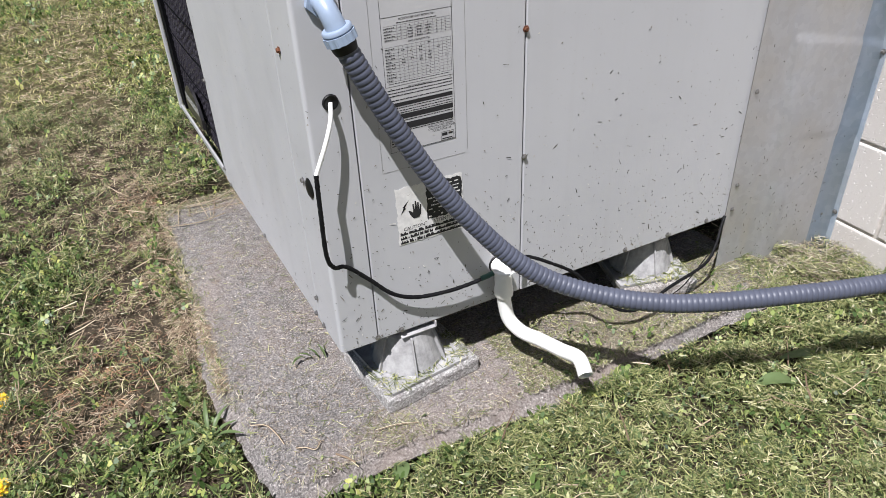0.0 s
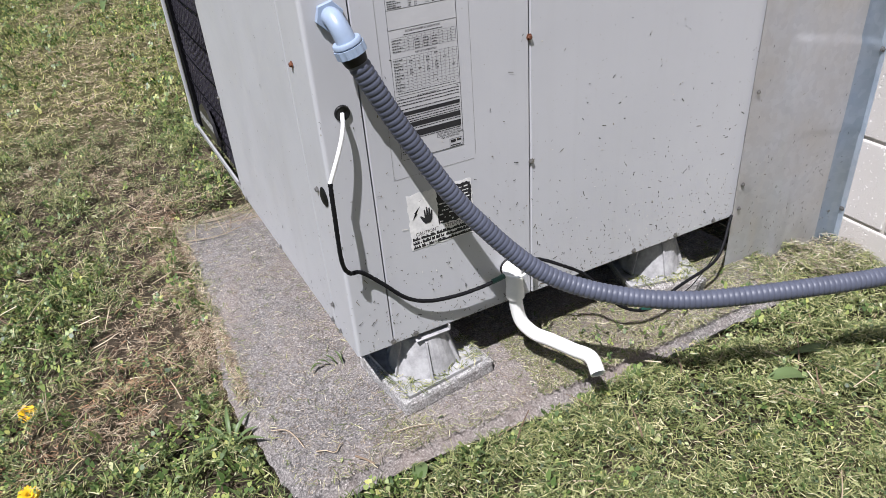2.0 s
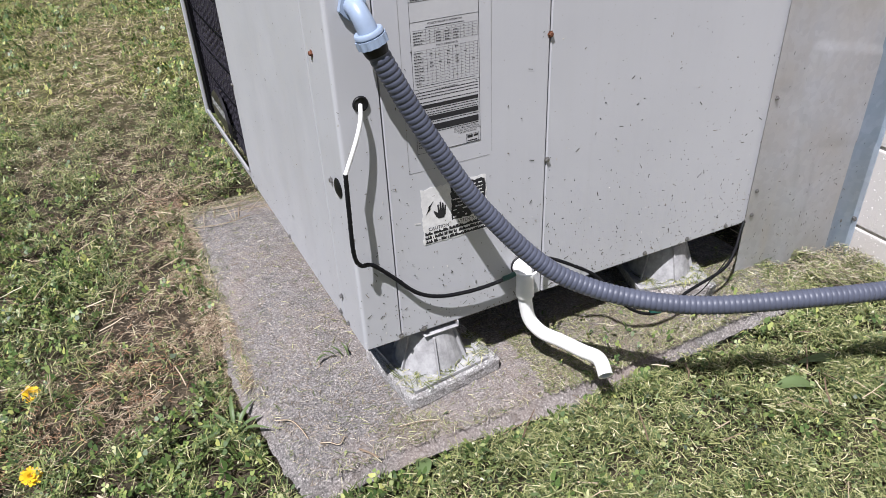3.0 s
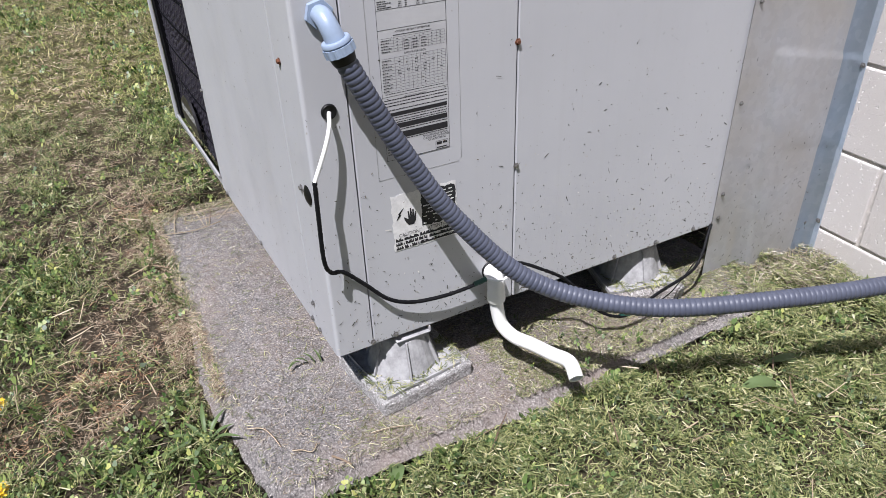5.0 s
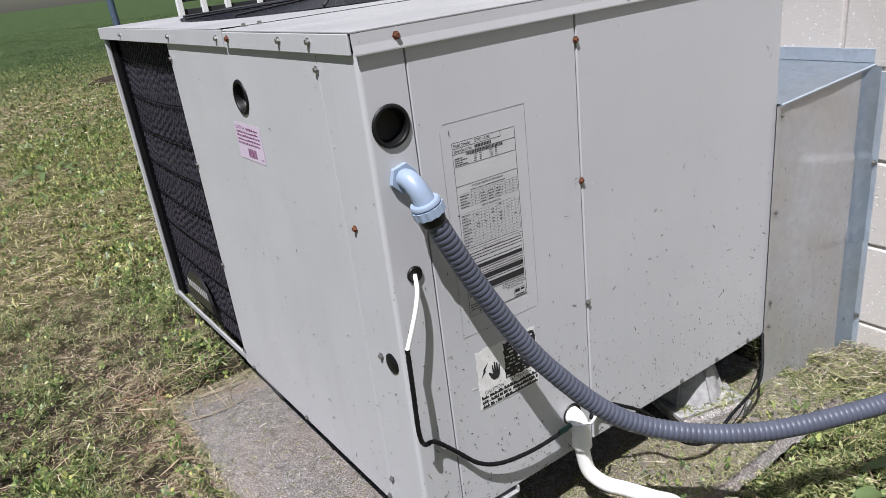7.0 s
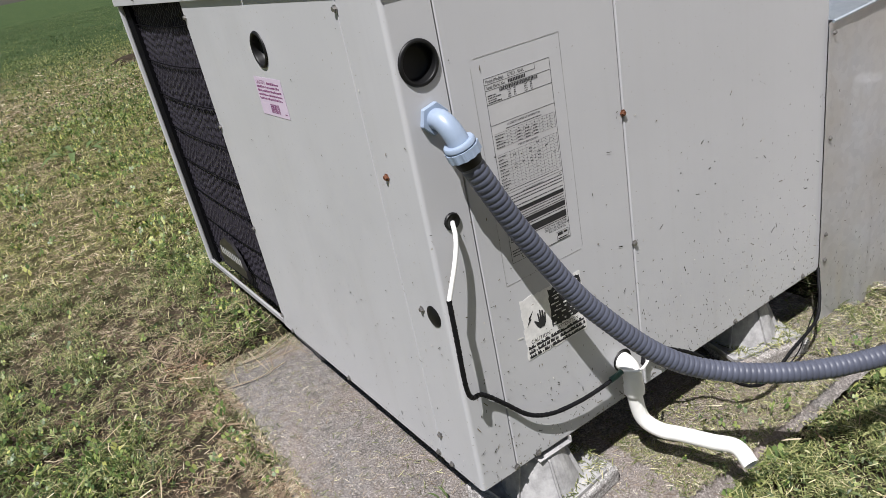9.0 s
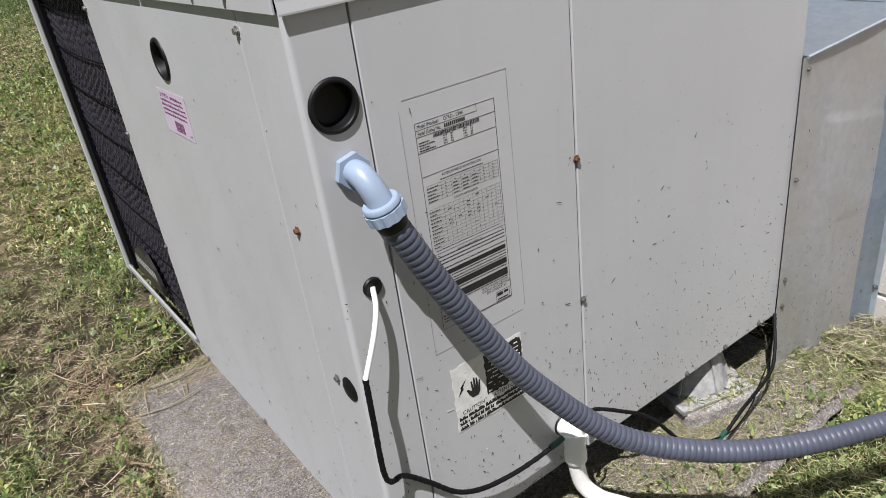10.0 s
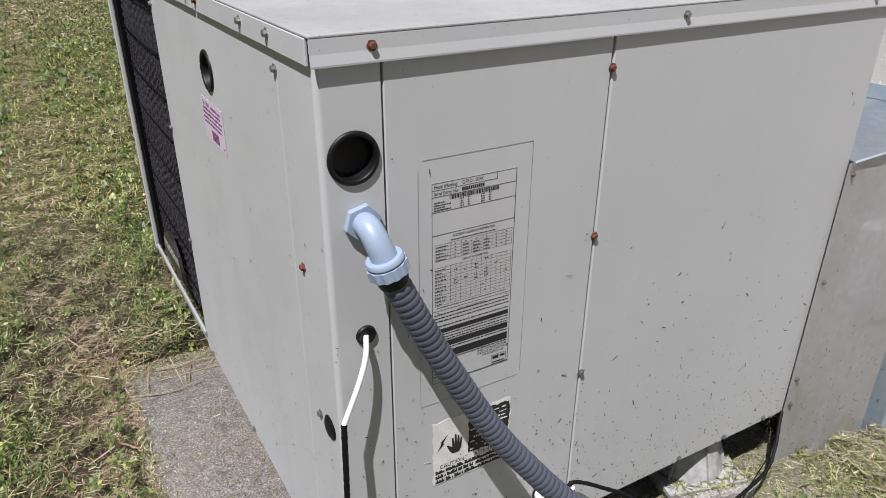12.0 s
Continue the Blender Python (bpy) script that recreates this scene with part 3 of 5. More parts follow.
def rear_cover():
    """A flat cover with a round fan opening."""
    bm = bmesh.new()
    cx, cy, r, n = 0.46, 0.955, 0.385, 64
    x0, x1, y0, y1 = -0.006, W + 0.004, 0.457, D + 0.005
    inner, outer, drop = [], [], []
    for k in range(n):
        a = 2 * math.pi * k / n
        c, s = math.cos(a), math.sin(a)
        t = min((x1 - cx) / c if c > 1e-9 else (x0 - cx) / c if c < -1e-9 else 9, (y1 - cy) / s if s > 1e-9 else (y0 - cy) / s if s < -1e-9 else 9)
        ox, oy = cx + c * t, cy + s * t
        inner.append(bm.verts.new((cx + r * c, cy + r * s, TOP + 0.001)))
        drop.append(bm.verts.new((cx + r * c, cy + r * s, TOP - 0.03)))
        outer.append(bm.verts.new((ox + LEAN * oy * (x1 - ox) / (x1 - x0), oy, TOP + 0.001)))
    for k in range(n):
        j = (k + 1) % n
        bm.faces.new((inner[k], outer[k], outer[j], inner[j]))
        bm.faces.new((drop[k], inner[k], inner[j], drop[j]))
    bmesh.ops.recalc_face_normals(bm, faces=bm.faces[:])
    return bm


def rear_skirt():
    skirt = box(-0.0065, 0.457, Z1 - 0.001, -0.0025, D + 0.005, TOP, 0.001, lean=LEAN)
    return skirt


part("rear_cover", rear_cover(), WEATHERED_DIMMED, unit)
part("rear_skirt", rear_skirt(), PAINT, unit)
part("fan_well", lathe([(0.383, -0.03), (0.383, -0.14), (0.0, -0.15)], 40), BLACK, unit, "dark fan opening").location = (0, 0, 0)
bpy.data.objects["fan_well"].data.transform(Matrix.Translation((0.46, 0.955, TOP)))
fan_guard = tagged(part("fan_guard", joined(*[moved(sweep([Vector((r * math.cos(a), r * math.sin(a), 0)) for a in np.linspace(0, 2 * math.pi, 49)], 0.0022, 5, False), Matrix.Translation((0.46, 0.955, TOP + 0.004 + 0.012 * (1 - r / 0.4)))) for r in np.linspace(0.06, 0.39, 12)]), GUARD, unit, "black round wire fan guard"), kind="stuff")
for k in range(6):
    a = math.pi * k / 6
    part("guard_spoke", sweep([Vector((0.46 + s * 0.395 * math.cos(a), 0.955 + s * 0.395 * math.sin(a), TOP + 0.008 + 0.012 * (1 - abs(s)))) for s in np.linspace(-1, 1, 9)], 0.0028, 6), GUARD, fan_guard)


def screw(m, material, parent, size=1.0, washer=True):
    """A hexagon-headed sheet screw, its head along z of m."""
    head = lathe([(0.0, 0), (0.0062 if washer else 0.004, 0), (0.0062 if washer else 0.004, 0.001), (0.0040, 0.0012), (0.0040, 0.0042), (0.0032, 0.0048), (0.0, 0.0048)], 6)
    part("screw", moved(head, m @ Matrix.Diagonal((size, size, size, 1))), material, parent)


for x, z, mat in ((0.388, 0.964, RUST), (0.3875, 0.733, RUST), (0.390, 0.501, ZINC), (0.073, 0.2075, ZINC), (0.121, 0.2075, ZINC), (0.658, 0.2085, ZINC), (0.778, 0.2085, ZINC), (0.893, 0.209, ZINC)):
    screw(on_front(x, z, 0.0005), mat, unit)
for x, mat in ((0.062, RUST), (0.50, ZINC), (0.90, ZINC)):
    screw(on_front(x, 1.020, 0.0050), mat, unit)
for y, z, mat in ((0.116, 0.981, ZINC), (0.0805, 0.747, RUST), (0.066, 0.532, ZINC), (0.818, 0.972, ZINC), (0.818, 0.733, ZINC), (0.818, 0.48, ZINC), (0.818, 0.236, ZINC), (0.085, 0.208, ZINC), (0.125, 0.212, ZINC), (0.105, 0.262, ZINC), (0.47, 0.208, ZINC), (0.77, 0.208, ZINC)):
    screw(on_side(y, z, 0.0005), mat, unit)
for y, mat in ((0.115, ZINC), (0.215, ZINC), (0.43, RUST), (0.485, ZINC), (0.78, ZINC), (1.2, ZINC)):
    screw(on_side(y, 1.020, 0.0058), mat, unit, 1.1)
for x, y in ((0.02, 0.44), (0.05, 0.44), (0.45, 0.44), (0.485, 0.44)):
    screw(Matrix.Translation((x, y, TOP + 0.001)), ZINC, unit)


def holed(ob, m, r):
    """A round hole through a sheet part, where a plug sits."""
    bm = moved(lathe([(0.0, -0.03), (r, -0.03), (r, 0.02), (0.0, 0.02)], 40), m)
    me = bpy.data.meshes.new("cutter")
    bm.to_mesh(me)
    bm.free()
    cutter = bpy.data.objects.new("cutter", me)
    scene.collection.objects.link(cutter)
    mod = ob.modifiers.new("hole", "BOOLEAN")
    mod.operation, mod.solver, mod.object = "DIFFERENCE", "EXACT", cutter
    bpy.context.view_layer.update()
    done = bpy.data.meshes.new_from_object(ob.evaluated_get(bpy.context.evaluated_depsgraph_get()))
    ob.modifiers.clear()
    ob.data = done
    bpy.data.objects.remove(cutter)
    bpy.data.meshes.remove(me)


def dished_plug(m, r, name="knockout_plug"):
    """A cup pressed into the sheet, with a rounded rim lying on it."""
    prof = [(0.0, -0.0165), (r * 0.62, -0.0165), (r * 0.72, -0.0145), (r * 0.77, -0.009), (r * 0.79, 0.0), (r * 0.81, 0.0022), (r * 0.86, 0.0032), (r * 0.93, 0.0030), (r * 0.985, 0.0016), (r, 0.0), (r * 0.90, -0.0003), (r * 0.83, -0.0006), (r * 0.81, -0.009), (r * 0.75, -0.0165), (0.0, -0.0185)]
    return part(name, moved(lathe(prof, 40), m), BLACK, unit, "black rubber knockout plug", smooth=True)


holed(post_sheet, on_front(0.038, 0.904), 0.0262)
holed(side_sheet, on_side(0.440, 0.917), 0.0272)
dished_plug(on_front(0.038, 0.904, 0.0005), 0.0305)
dished_plug(on_side(0.440, 0.917, 0.0005), 0.032)
part("button_plug", moved(lathe([(0.0, 0.005), (0.006, 0.0048), (0.013, 0.0035), (0.0175, 0.001), (0.0175, 0.0)], 28), on_side(0.034, 0.531, 0.0003)), BLACK, unit, "black rubber button plug", smooth=True)
part("grommet", moved(lathe([(0.0, 0.0012), (0.006, 0.0014), (0.0085, 0.0035), (0.0115, 0.0035), (0.0130, 0.0015), (0.0130, 0)], 28), on_front(0.0412, 0.681, 0.0003)), BLACK, unit, "black rubber grommet", smooth=True)

# badge on the coil
badge = part("badge", prism([(0.21 * a + 0.0, 1.3 * b) for a, b in ((0.0, 0.018), (0.06, 0.004), (0.15, 0.0), (1.0, 0.0), (1.0, 0.022), (0.9, 0.05), (0.7, 0.072), (0.45, 0.078), (0.2, 0.06), (0.06, 0.04))], 0.008, Matrix.Translation((0, 0, 0)) @ on_side(1.245, 0.265, -0.008)), BADGE, unit, "black oval plastic badge")
part("badge_mark", strips([(0.026 + 0.0195 * k, 0.036, 0.039 + 0.0195 * k, 0.060) for k in range(9)], on_side(1.245, 0.265, 0.0004)), SILVER, badge, "plain light bars of the badge")

# rating label
label_x, label_z, label_w, label_h = 0.132, 0.573, 0.119, 0.284
rating = part("rating_label", prism([(0, 0), (label_w, 0), (label_w, label_h), (0, label_h)], 0.00025, on_front(label_x, label_z, 0.0003)), STICKER, unit, "faded rating label with printed tables")
LM = on_front(label_x, label_z, 0.0007)


def lm(u, v):
    return LM @ Matrix.Translation((u, v, 0))


def rule_lines():
    t = 0.0005
    w, h = label_w, label_h
    r = [(0, 0, t, h), (w - t, 0, w, h), (0, 0, w, t), (0, h - t, w, h), (0, h - 0.0092, w * 0.76, h - 0.0092 + t), (0, h - 0.0175, w, h - 0.0175 + t), (w * 0.76, h - 0.0092, w * 0.76 + t, h), (0, h - 0.037, w, h - 0.037 + t), (0, h - 0.067, w, h - 0.067 + t), (0, h - 0.173, w, h - 0.173 + t)]
    for k in range(6):
        z = h - 0.0800 - 0.0044 * k
        r.append((0.004, z, w - 0.003, z + 0.00022))
    for k in range(12):
        z = h - 0.1115 - 0.0049 * k
        r.append((0.004, z, w - 0.003, z + 0.00022))
    for k in range(7):
        x = 0.026 + (w - 0.029) * k / 6
        r += [(x, h - 0.1020, x + 0.00025, h - 0.0800), (x, h - 0.1654, x + 0.00025, h - 0.1115)]
    return r


tagged(part("ruling", strips(rule_lines(), LM), INK, rating, "thin black table lines"), kind="stuff")
random.seed(4)


def text_row(r, x0, x1, z, tall, longest):
    """A row of small dark strokes that stand for words."""
    x = x0
    while x < x1:
        d = random.uniform(0.35, 1.0) * longest
        r.append((x, z, min(x + d, x1), z + tall * random.uniform(0.75, 1.05)))
        x += d + 0.0009


def print_bars():
    """Print too small to read, as bars."""
    h, w = label_h, label_w
    r = []
    x = 0.024
    while x < 0.094:
        d = random.choice((0.0007, 0.0012, 0.0018))
        r.append((x, h - 0.0232, x + d, h - 0.0182))
        x += d + random.choice((0.0004, 0.0008))
    for k in range(4):
        z = h - 0.0255 - 0.0032 * k
        text_row(r, 0.003, 0.018 + 0.008 * (k % 2), z, 0.0017, 0.0045)
        for x0 in (0.038, 0.049, 0.068, 0.079):
            text_row(r, x0, x0 + (0.0055 if x0 in (0.038, 0.068) else 0.0035), z, 0.0018, 0.0020)
    text_row(r, 0.026, 0.092, h - 0.0775, 0.0014, 0.0050)
    for k in range(5):
        z = h - 0.0837 - 0.0044 * k
        text_row(r, 0.005, 0.022 - 0.003 * (k % 3), z, 0.0016, 0.0030)
        for c in range(6):
            x0 = 0.0285 + (w - 0.029) * c / 6
            if k and 0 < c < 4:
                text_row(r, x0, x0 + random.uniform(0.008, 0.0105), z, 0.0021, 0.0024)
            else:
                r.append((x0 + 0.003, z + 0.0006, x0 + 0.0050, z + 0.0016))
    for k in range(11):
        z = h - 0.1152 - 0.0049 * k
        text_row(r, 0.004, 0.020 - 0.006 * (k % 3 == 1), z, 0.0016, 0.0032)
        for c in range(6):
            x0 = 0.0310 + (w - 0.029) * c / 6
            if random.random() < (0.45 if c < 4 else 0.1) and k < 6:
                text_row(r, x0, x0 + 0.0058, z + 0.0004, 0.0021, 0.0022)
            else:
                r.append((x0 + 0.002, z + 0.0010, x0 + 0.0036, z + 0.0016))
    text_row(r, 0.006, w - 0.008, h - 0.1690, 0.0011, 0.0050)
    for z in (0.1045, 0.0995, 0.0945, 0.0870, 0.0735, 0.0690, 0.0650, 0.0515, 0.0340):
        text_row(r, 0.003, w - 0.003, z, 0.0017, 0.0062)
    for k in range(3):
        text_row(r, 0.003, 0.040, 0.0190 - 0.0045 * k, 0.0016, 0.0050)
    return r


tagged(part("small_print", strips(print_bars(), LM), INK, rating, "small black print"), kind="stuff")
hb = label_h
part("band", strips([(0.004, 0.0770, label_w - 0.003, 0.0835), (0.010, 0.0550, label_w - 0.003, 0.0635), (0.004, 0.0370, label_w - 0.003, 0.0480)], lm(0, 0)), INK, rating, "black printed bands")
for words, u, v, size, wide in (("Model (Modèle):", 0.003, hb - 0.0072, 0.0066, 0.72), ("Q7RD - 024K", 0.041, hb - 0.0068, 0.0066, 0.80), ("Serial (Série) No:", 0.003, hb - 0.0155, 0.0066, 0.72),
                                ("ACCESSORY HEATER KIT INFORMATION", 0.029, hb - 0.0730, 0.0046, 0.72), ("CIRCUIT INFORMATION", 0.043, hb - 0.1085, 0.0046, 0.75), ("AIR FLOW REQUIREMENTS", 0.038, hb - 0.1790, 0.0046, 0.75),
                                ("SINGLE PACKAGE CENTRAL", 0.069, 0.0290, 0.0050, 0.75), ("COOLING AIR CONDITIONER", 0.069, 0.0245, 0.0050, 0.75), ("FOR OUTDOOR USE", 0.077, 0.0200, 0.0050, 0.75)):
    writing(words, size, lm(u, v), INK, rating, wide=wide)
part("serial_bars", strips([(0.041 + 0.0029 * k, hb - 0.0155, 0.0432 + 0.0029 * k, hb - 0.0108) for k in range(11)], LM), INK, rating, "plain bars of the serial number")
part("approval_box", strips([(0.092, 0.001, 0.116, 0.0015), (0.092, 0.0155, 0.116, 0.016), (0.092, 0.001, 0.0925, 0.016), (0.1155, 0.001, 0.116, 0.016), (0.094, 0.009, 0.104, 0.014), (0.106, 0.010, 0.114, 0.0135), (0.094, 0.003, 0.113, 0.0048)], LM), INK, rating)

# the outline of an old pocket round the label
part("pocket_outline", strips([(0, 0, 0.0005, 0.335), (0.1595, 0.006, 0.16, 0.347), (0, 0, 0.155, 0.0005), (0.006, 0.3465, 0.16, 0.347)], on_front(0.114, 0.541, 0.0003), 0.0002), plain("old_glue", (0.31, 0.305, 0.30), 0.6, vary=0.45, scale=35), unit, "thin outline of a removed label")

# warning label, worn
WM = on_front(0.133, 0.393, 0.0004)
random.seed(11)


def torn_outline(w, h, step=0.006, rough_=0.0016):
    pts = []
    for (ax, ay), (bx, by) in (((0, 0), (w, 0)), ((w, 0), (w, h)), ((w, h), (0, h)), ((0, h), (0, 0))):
        n = int(max(abs(bx - ax), abs(by - ay)) / step)
        for k in range(n):
            f = k / n
            pts.append((ax + (bx - ax) * f + random.uniform(-rough_, rough_), ay + (by - ay) * f + random.uniform(-rough_, rough_)))
    return pts


warning = part("warning_label", prism(torn_outline(0.129, 0.112), 0.0003, WM), PAPER, unit, "worn black and white warning label with a hand sign")
w2 = WM @ Matrix.Translation((0, 0, 0.0006))


def warning_print():
    r = []
    for k in range(3):
        z = 0.002 + 0.0085 * k
        for c in range(59):
            x = 0.003 + 0.0021 * c
            if random.random() < (0.93 if x > 0.05 else 0.82):
                r.append((x, z, x + 0.00215, z + random.choice((0.0034, 0.0052, 0.0066))))
    return r


tagged(part("warning_print", strips(warning_print(), w2), INK, warning, "black worn print"), kind="stuff")
part("black_field", prism([(0.057 + 0.5 * u, 0.0375 + 0.6 * v) for u, v in torn_outline(0.138, 0.116, 0.007, 0.003)], 0.0002, w2), INK, warning, "black printed field")
worn = []
for k in range(9):
    x = 0.060
    while x < 0.120:
        d = random.uniform(0.002, 0.009)
        if random.random() < 0.55:
            worn.append((x, 0.041 + 0.0072 * k, min(x + d, 0.123), 0.041 + 0.0072 * k + random.uniform(0.0012, 0.0034)))
        x += d + 0.0012
tagged(part("worn_print", strips(worn, w2 @ Matrix.Translation((0, 0, 0.0003))), PAPER, warning, "worn light print"), kind="stuff")
palm = [(0.0, 0.006), (0.005, 0.0), (0.015, 0.0), (0.019, 0.006), (0.0205, 0.024), (0.0180, 0.025), (0.0165, 0.014), (0.0155, 0.030), (0.0130, 0.030), (0.0122, 0.015), (0.0108, 0.033), (0.0083, 0.033), (0.0080, 0.015), (0.0058, 0.029), (0.0035, 0.028), (0.0045, 0.012), (-0.003, 0.018), (-0.0045, 0.0165)]
part("palm_sign", prism(palm, 0.0002, w2 @ Matrix.Translation((0.026, 0.048, 0))), INK, warning)
part("bolt_sign", prism([(0, 0), (0.010, 0.010), (0.006, 0.012), (0.016, 0.024), (0.004, 0.013), (0.008, 0.011)], 0.0002, w2 @ Matrix.Translation((0.007, 0.062, 0))), INK, warning)
writing("CAUTION", 0.0095, w2 @ Matrix.Translation((0.010, 0.0275, 0)), INK, warning, wide=0.95)
writing("ATTENTION", 0.0095, w2 @ Matrix.Translation((0.068, 0.0275, 0)), INK, warning, wide=0.85)

# pink sticker on the side
PM = on_side(0.509, 0.797, 0.0004)
pink = part("caution_sticker", prism([(0, 0), (0.122, 0), (0.122, 0.070), (0, 0.070)], 0.00025, PM), PINK, unit, "faded pink caution sticker")
p2 = PM @ Matrix.Translation((0, 0, 0.0004))
writing("CAUTION:", 0.0100, p2 @ Matrix.Translation((0.006, 0.0575, 0)), PINKINK, pink, wide=0.9)
random.seed(5)
pr = []
for k in range(5):
    x = 0.056 if k == 0 else 0.006
    while x < 0.108:
        d = random.uniform(0.002, 0.009)
        z = 0.0580 - 0.0072 * k
        pr.append((x, z, min(x + d, 0.116), z + random.choice((0.0026, 0.0032, 0.0040))))
        x += d + 0.0016
x = 0.046
while x < 0.086:
    d = random.choice((0.0010, 0.0016, 0.0026))
    pr.append((x, 0.0060, x + d, 0.0225))
    x += d + random.choice((0.0009, 0.0015))
pr.append((0.106, 0.0065, 0.115, 0.0085))
tagged(part("sticker_print", strips(pr, p2), PINKINK, pink, "purple small print and barcode"), kind="stuff")

# ---- conduit ----
conduit = thing("flexible_conduit", "grey ribbed flexible conduit with a blue-grey elbow fitting", "conduit", at=(0.043, 0, 0.83))
CONDUIT_LINE = [(0.0605, -0.0400, 0.772), (0.131, -0.050, 0.626), (0.220, -0.078, 0.473), (0.344, -0.146, 0.338), (0.514, -0.262, 0.292), (0.741, -0.374, 0.299), (0.959, -0.439, 0.294), (1.152, -0.474, 0.278), (1.341, -0.504, 0.260)]
line = even(spline(CONDUIT_LINE, 24), 0.0011)
ribs = [0.0172 - 0.0011 * (0.5 + 0.5 * math.cos(2 * math.pi * k * 0.0011 / 0.0098)) ** 2.5 for k in range(len(line))]
part("hose", sweep(line, ribs, 20), HOSE, conduit, "grey ribbed plastic hose", smooth=True)
hexa = [(0.0225 * math.cos(a), 0.0225 * math.sin(a)) for a in (math.pi / 3 * k + 0.25 for k in range(6))]
part("locknut", bevelled(prism(hexa, 0.008, on_front(0.043, 0.830, 0.0005)), 0.001, 1), FITTING, conduit, "blue-grey hexagonal plate")
el = even(spline([(0.043, -0.004, 0.830), (0.0435, -0.020, 0.829), (0.0465, -0.032, 0.818), (0.0510, -0.0375, 0.803), (0.0545, -0.0385, 0.790)], 14), 0.002)
part("elbow", sweep(el, [0.0140 + 0.0016 * k / len(el) for k in range(len(el))], 24), FITTING, conduit, "blue-grey plastic elbow", smooth=True)
NUT = Vector((0.0515, -0.0378, 0.8005))
way = (Vector(CONDUIT_LINE[0]) - NUT).normalized()
cm = facing(NUT, way)
part("collar", moved(lathe([(0.015, 0), (0.021, 0.0), (0.0225, 0.002), (0.0225, 0.006), (0.020, 0.008), (0.0205, 0.009)], 32), cm), FITTING, conduit, smooth=True)
flutes = [(0.0228 + (0.0014 if (k // 2) % 2 else 0.0)) for k in range(48)]
part("compression_nut", prism([(r * math.cos(2 * math.pi * k / 48), r * math.sin(2 * math.pi * k / 48)) for k, r in enumerate(flutes)], 0.013, cm @ Matrix.Translation((0, 0, 0.0085))), FITTING, conduit, "fluted blue-grey nut")
part("sleeve", sweep([NUT + way * d for d in (0.02, 0.026, 0.032, 0.036)], [0.0195, 0.0195, 0.0185, 0.0175], 20), BLACK, conduit, "black sleeve", smooth=True)

# ---- control cable ----
cable = thing("control_cable", "thin cable, white then wrapped in black tape", "cable", at=(0.041, 0, 0.681))
CABLE_LINE = [(0.0412, -0.001, 0.681), (0.034, -0.014, 0.660), (0.020, -0.022, 0.630), (-0.005, -0.029, 0.583)]
part("white_sheath", sweep(spline(CABLE_LINE, 10), 0.0035, 10), WIRE, cable, "white cable sheath", smooth=True)
TAPE_LINE = [(-0.005, -0.029, 0.584), (-0.008, -0.033, 0.52), (-0.009, -0.033, 0.44), (0.004, -0.022, 0.405), (0.028, -0.012, 0.392), (0.065, -0.010, 0.352), (0.105, -0.015, 0.308), (0.150, -0.018, 0.285), (0.209, -0.020, 0.276), (0.262, -0.020, 0.275), (0.305, -0.022, 0.281)]
tl = even(spline(TAPE_LINE, 14), 0.004)
part("taped_run", sweep(tl, [0.0039 + 0.0008 * noise.noise(Vector((k * 0.7, 0, 0))) for k in range(len(tl))], 9), TAPE, cable, "black tape wrapping", smooth=False)
part("green_splice", sweep([Vector((0.285, -0.021, 0.279)), Vector((0.300, -0.022, 0.281)), Vector((0.312, -0.022, 0.284))], 0.0052, 8), GREENTAPE, cable, "dark green tape", smooth=True)

# ---- drain pipe ----
drain = thing("drain_pipe", "white plastic drain pipe bent out of the unit", "pipe", at=(0.335, 0, 0.28))
part("escutcheon", moved(lathe([(0.0, 0.001), (0.013, 0.001), (0.021, 0.002), (0.022, 0.0)], 28), on_front(0.337, 0.285, 0.0004)), BLACK, drain, "dark round opening")
part("elbow", sweep(even(spline([(0.336, 0.002, 0.284), (0.334, -0.014, 0.283), (0.332, -0.025, 0.276), (0.331, -0.029, 0.258), (0.3315, -0.0295, 0.236)], 10), 0.003), 0.0172, 20), WHITE, drain, "white pipe elbow", smooth=True)
part("socket_rim", sweep([Vector((0.3312, -0.029, 0.252)), Vector((0.3313, -0.0293, 0.247)), Vector((0.3315, -0.0295, 0.231)), Vector((0.3317, -0.0296, 0.229))], [0.0172, 0.0186, 0.0186, 0.0165], 20), WHITE, drain, smooth=True)
PIPE_LINE = [(0.331, -0.029, 0.245), (0.334, -0.029, 0.207), (0.341, -0.036, 0.168), (0.355, -0.062, 0.148), (0.374, -0.096, 0.145), (0.388, -0.150, 0.152), (0.397, -0.193, 0.160), (0.389, -0.228, 0.146)]
part("pipe", sweep(even(spline(PIPE_LINE, 12), 0.004), 0.0140, 24, True, 0.76), WHITE, drain, "white bent plastic pipe", smooth=True)
part("tie", sweep(spline([(0.312, -0.022, 0.284), (0.330, -0.046, 0.287), (0.350, -0.050, 0.300), (0.365, -0.040, 0.315)], 8), 0.0025, 7), WIRE, drain, "white tie", smooth=True)

# ---- lower black cable ----
low_cable = thing("black_cable", "loose black taped cable hanging under the unit", "cable", at=(0.40, -0.02, 0.3))
LOW_LINE = [(0.349, -0.037, 0.287), (0.382, -0.019, 0.296), (0.440, -0.034, 0.268), (0.501, -0.045, 0.222), (0.563, -0.077, 0.143), (0.631, -0.092, 0.116), (0.719, -0.086, 0.138), (0.837, -0.067, 0.146), (0.889, -0.044, 0.167), (0.924, -0.020, 0.190), (0.950, -0.003, 0.205)]
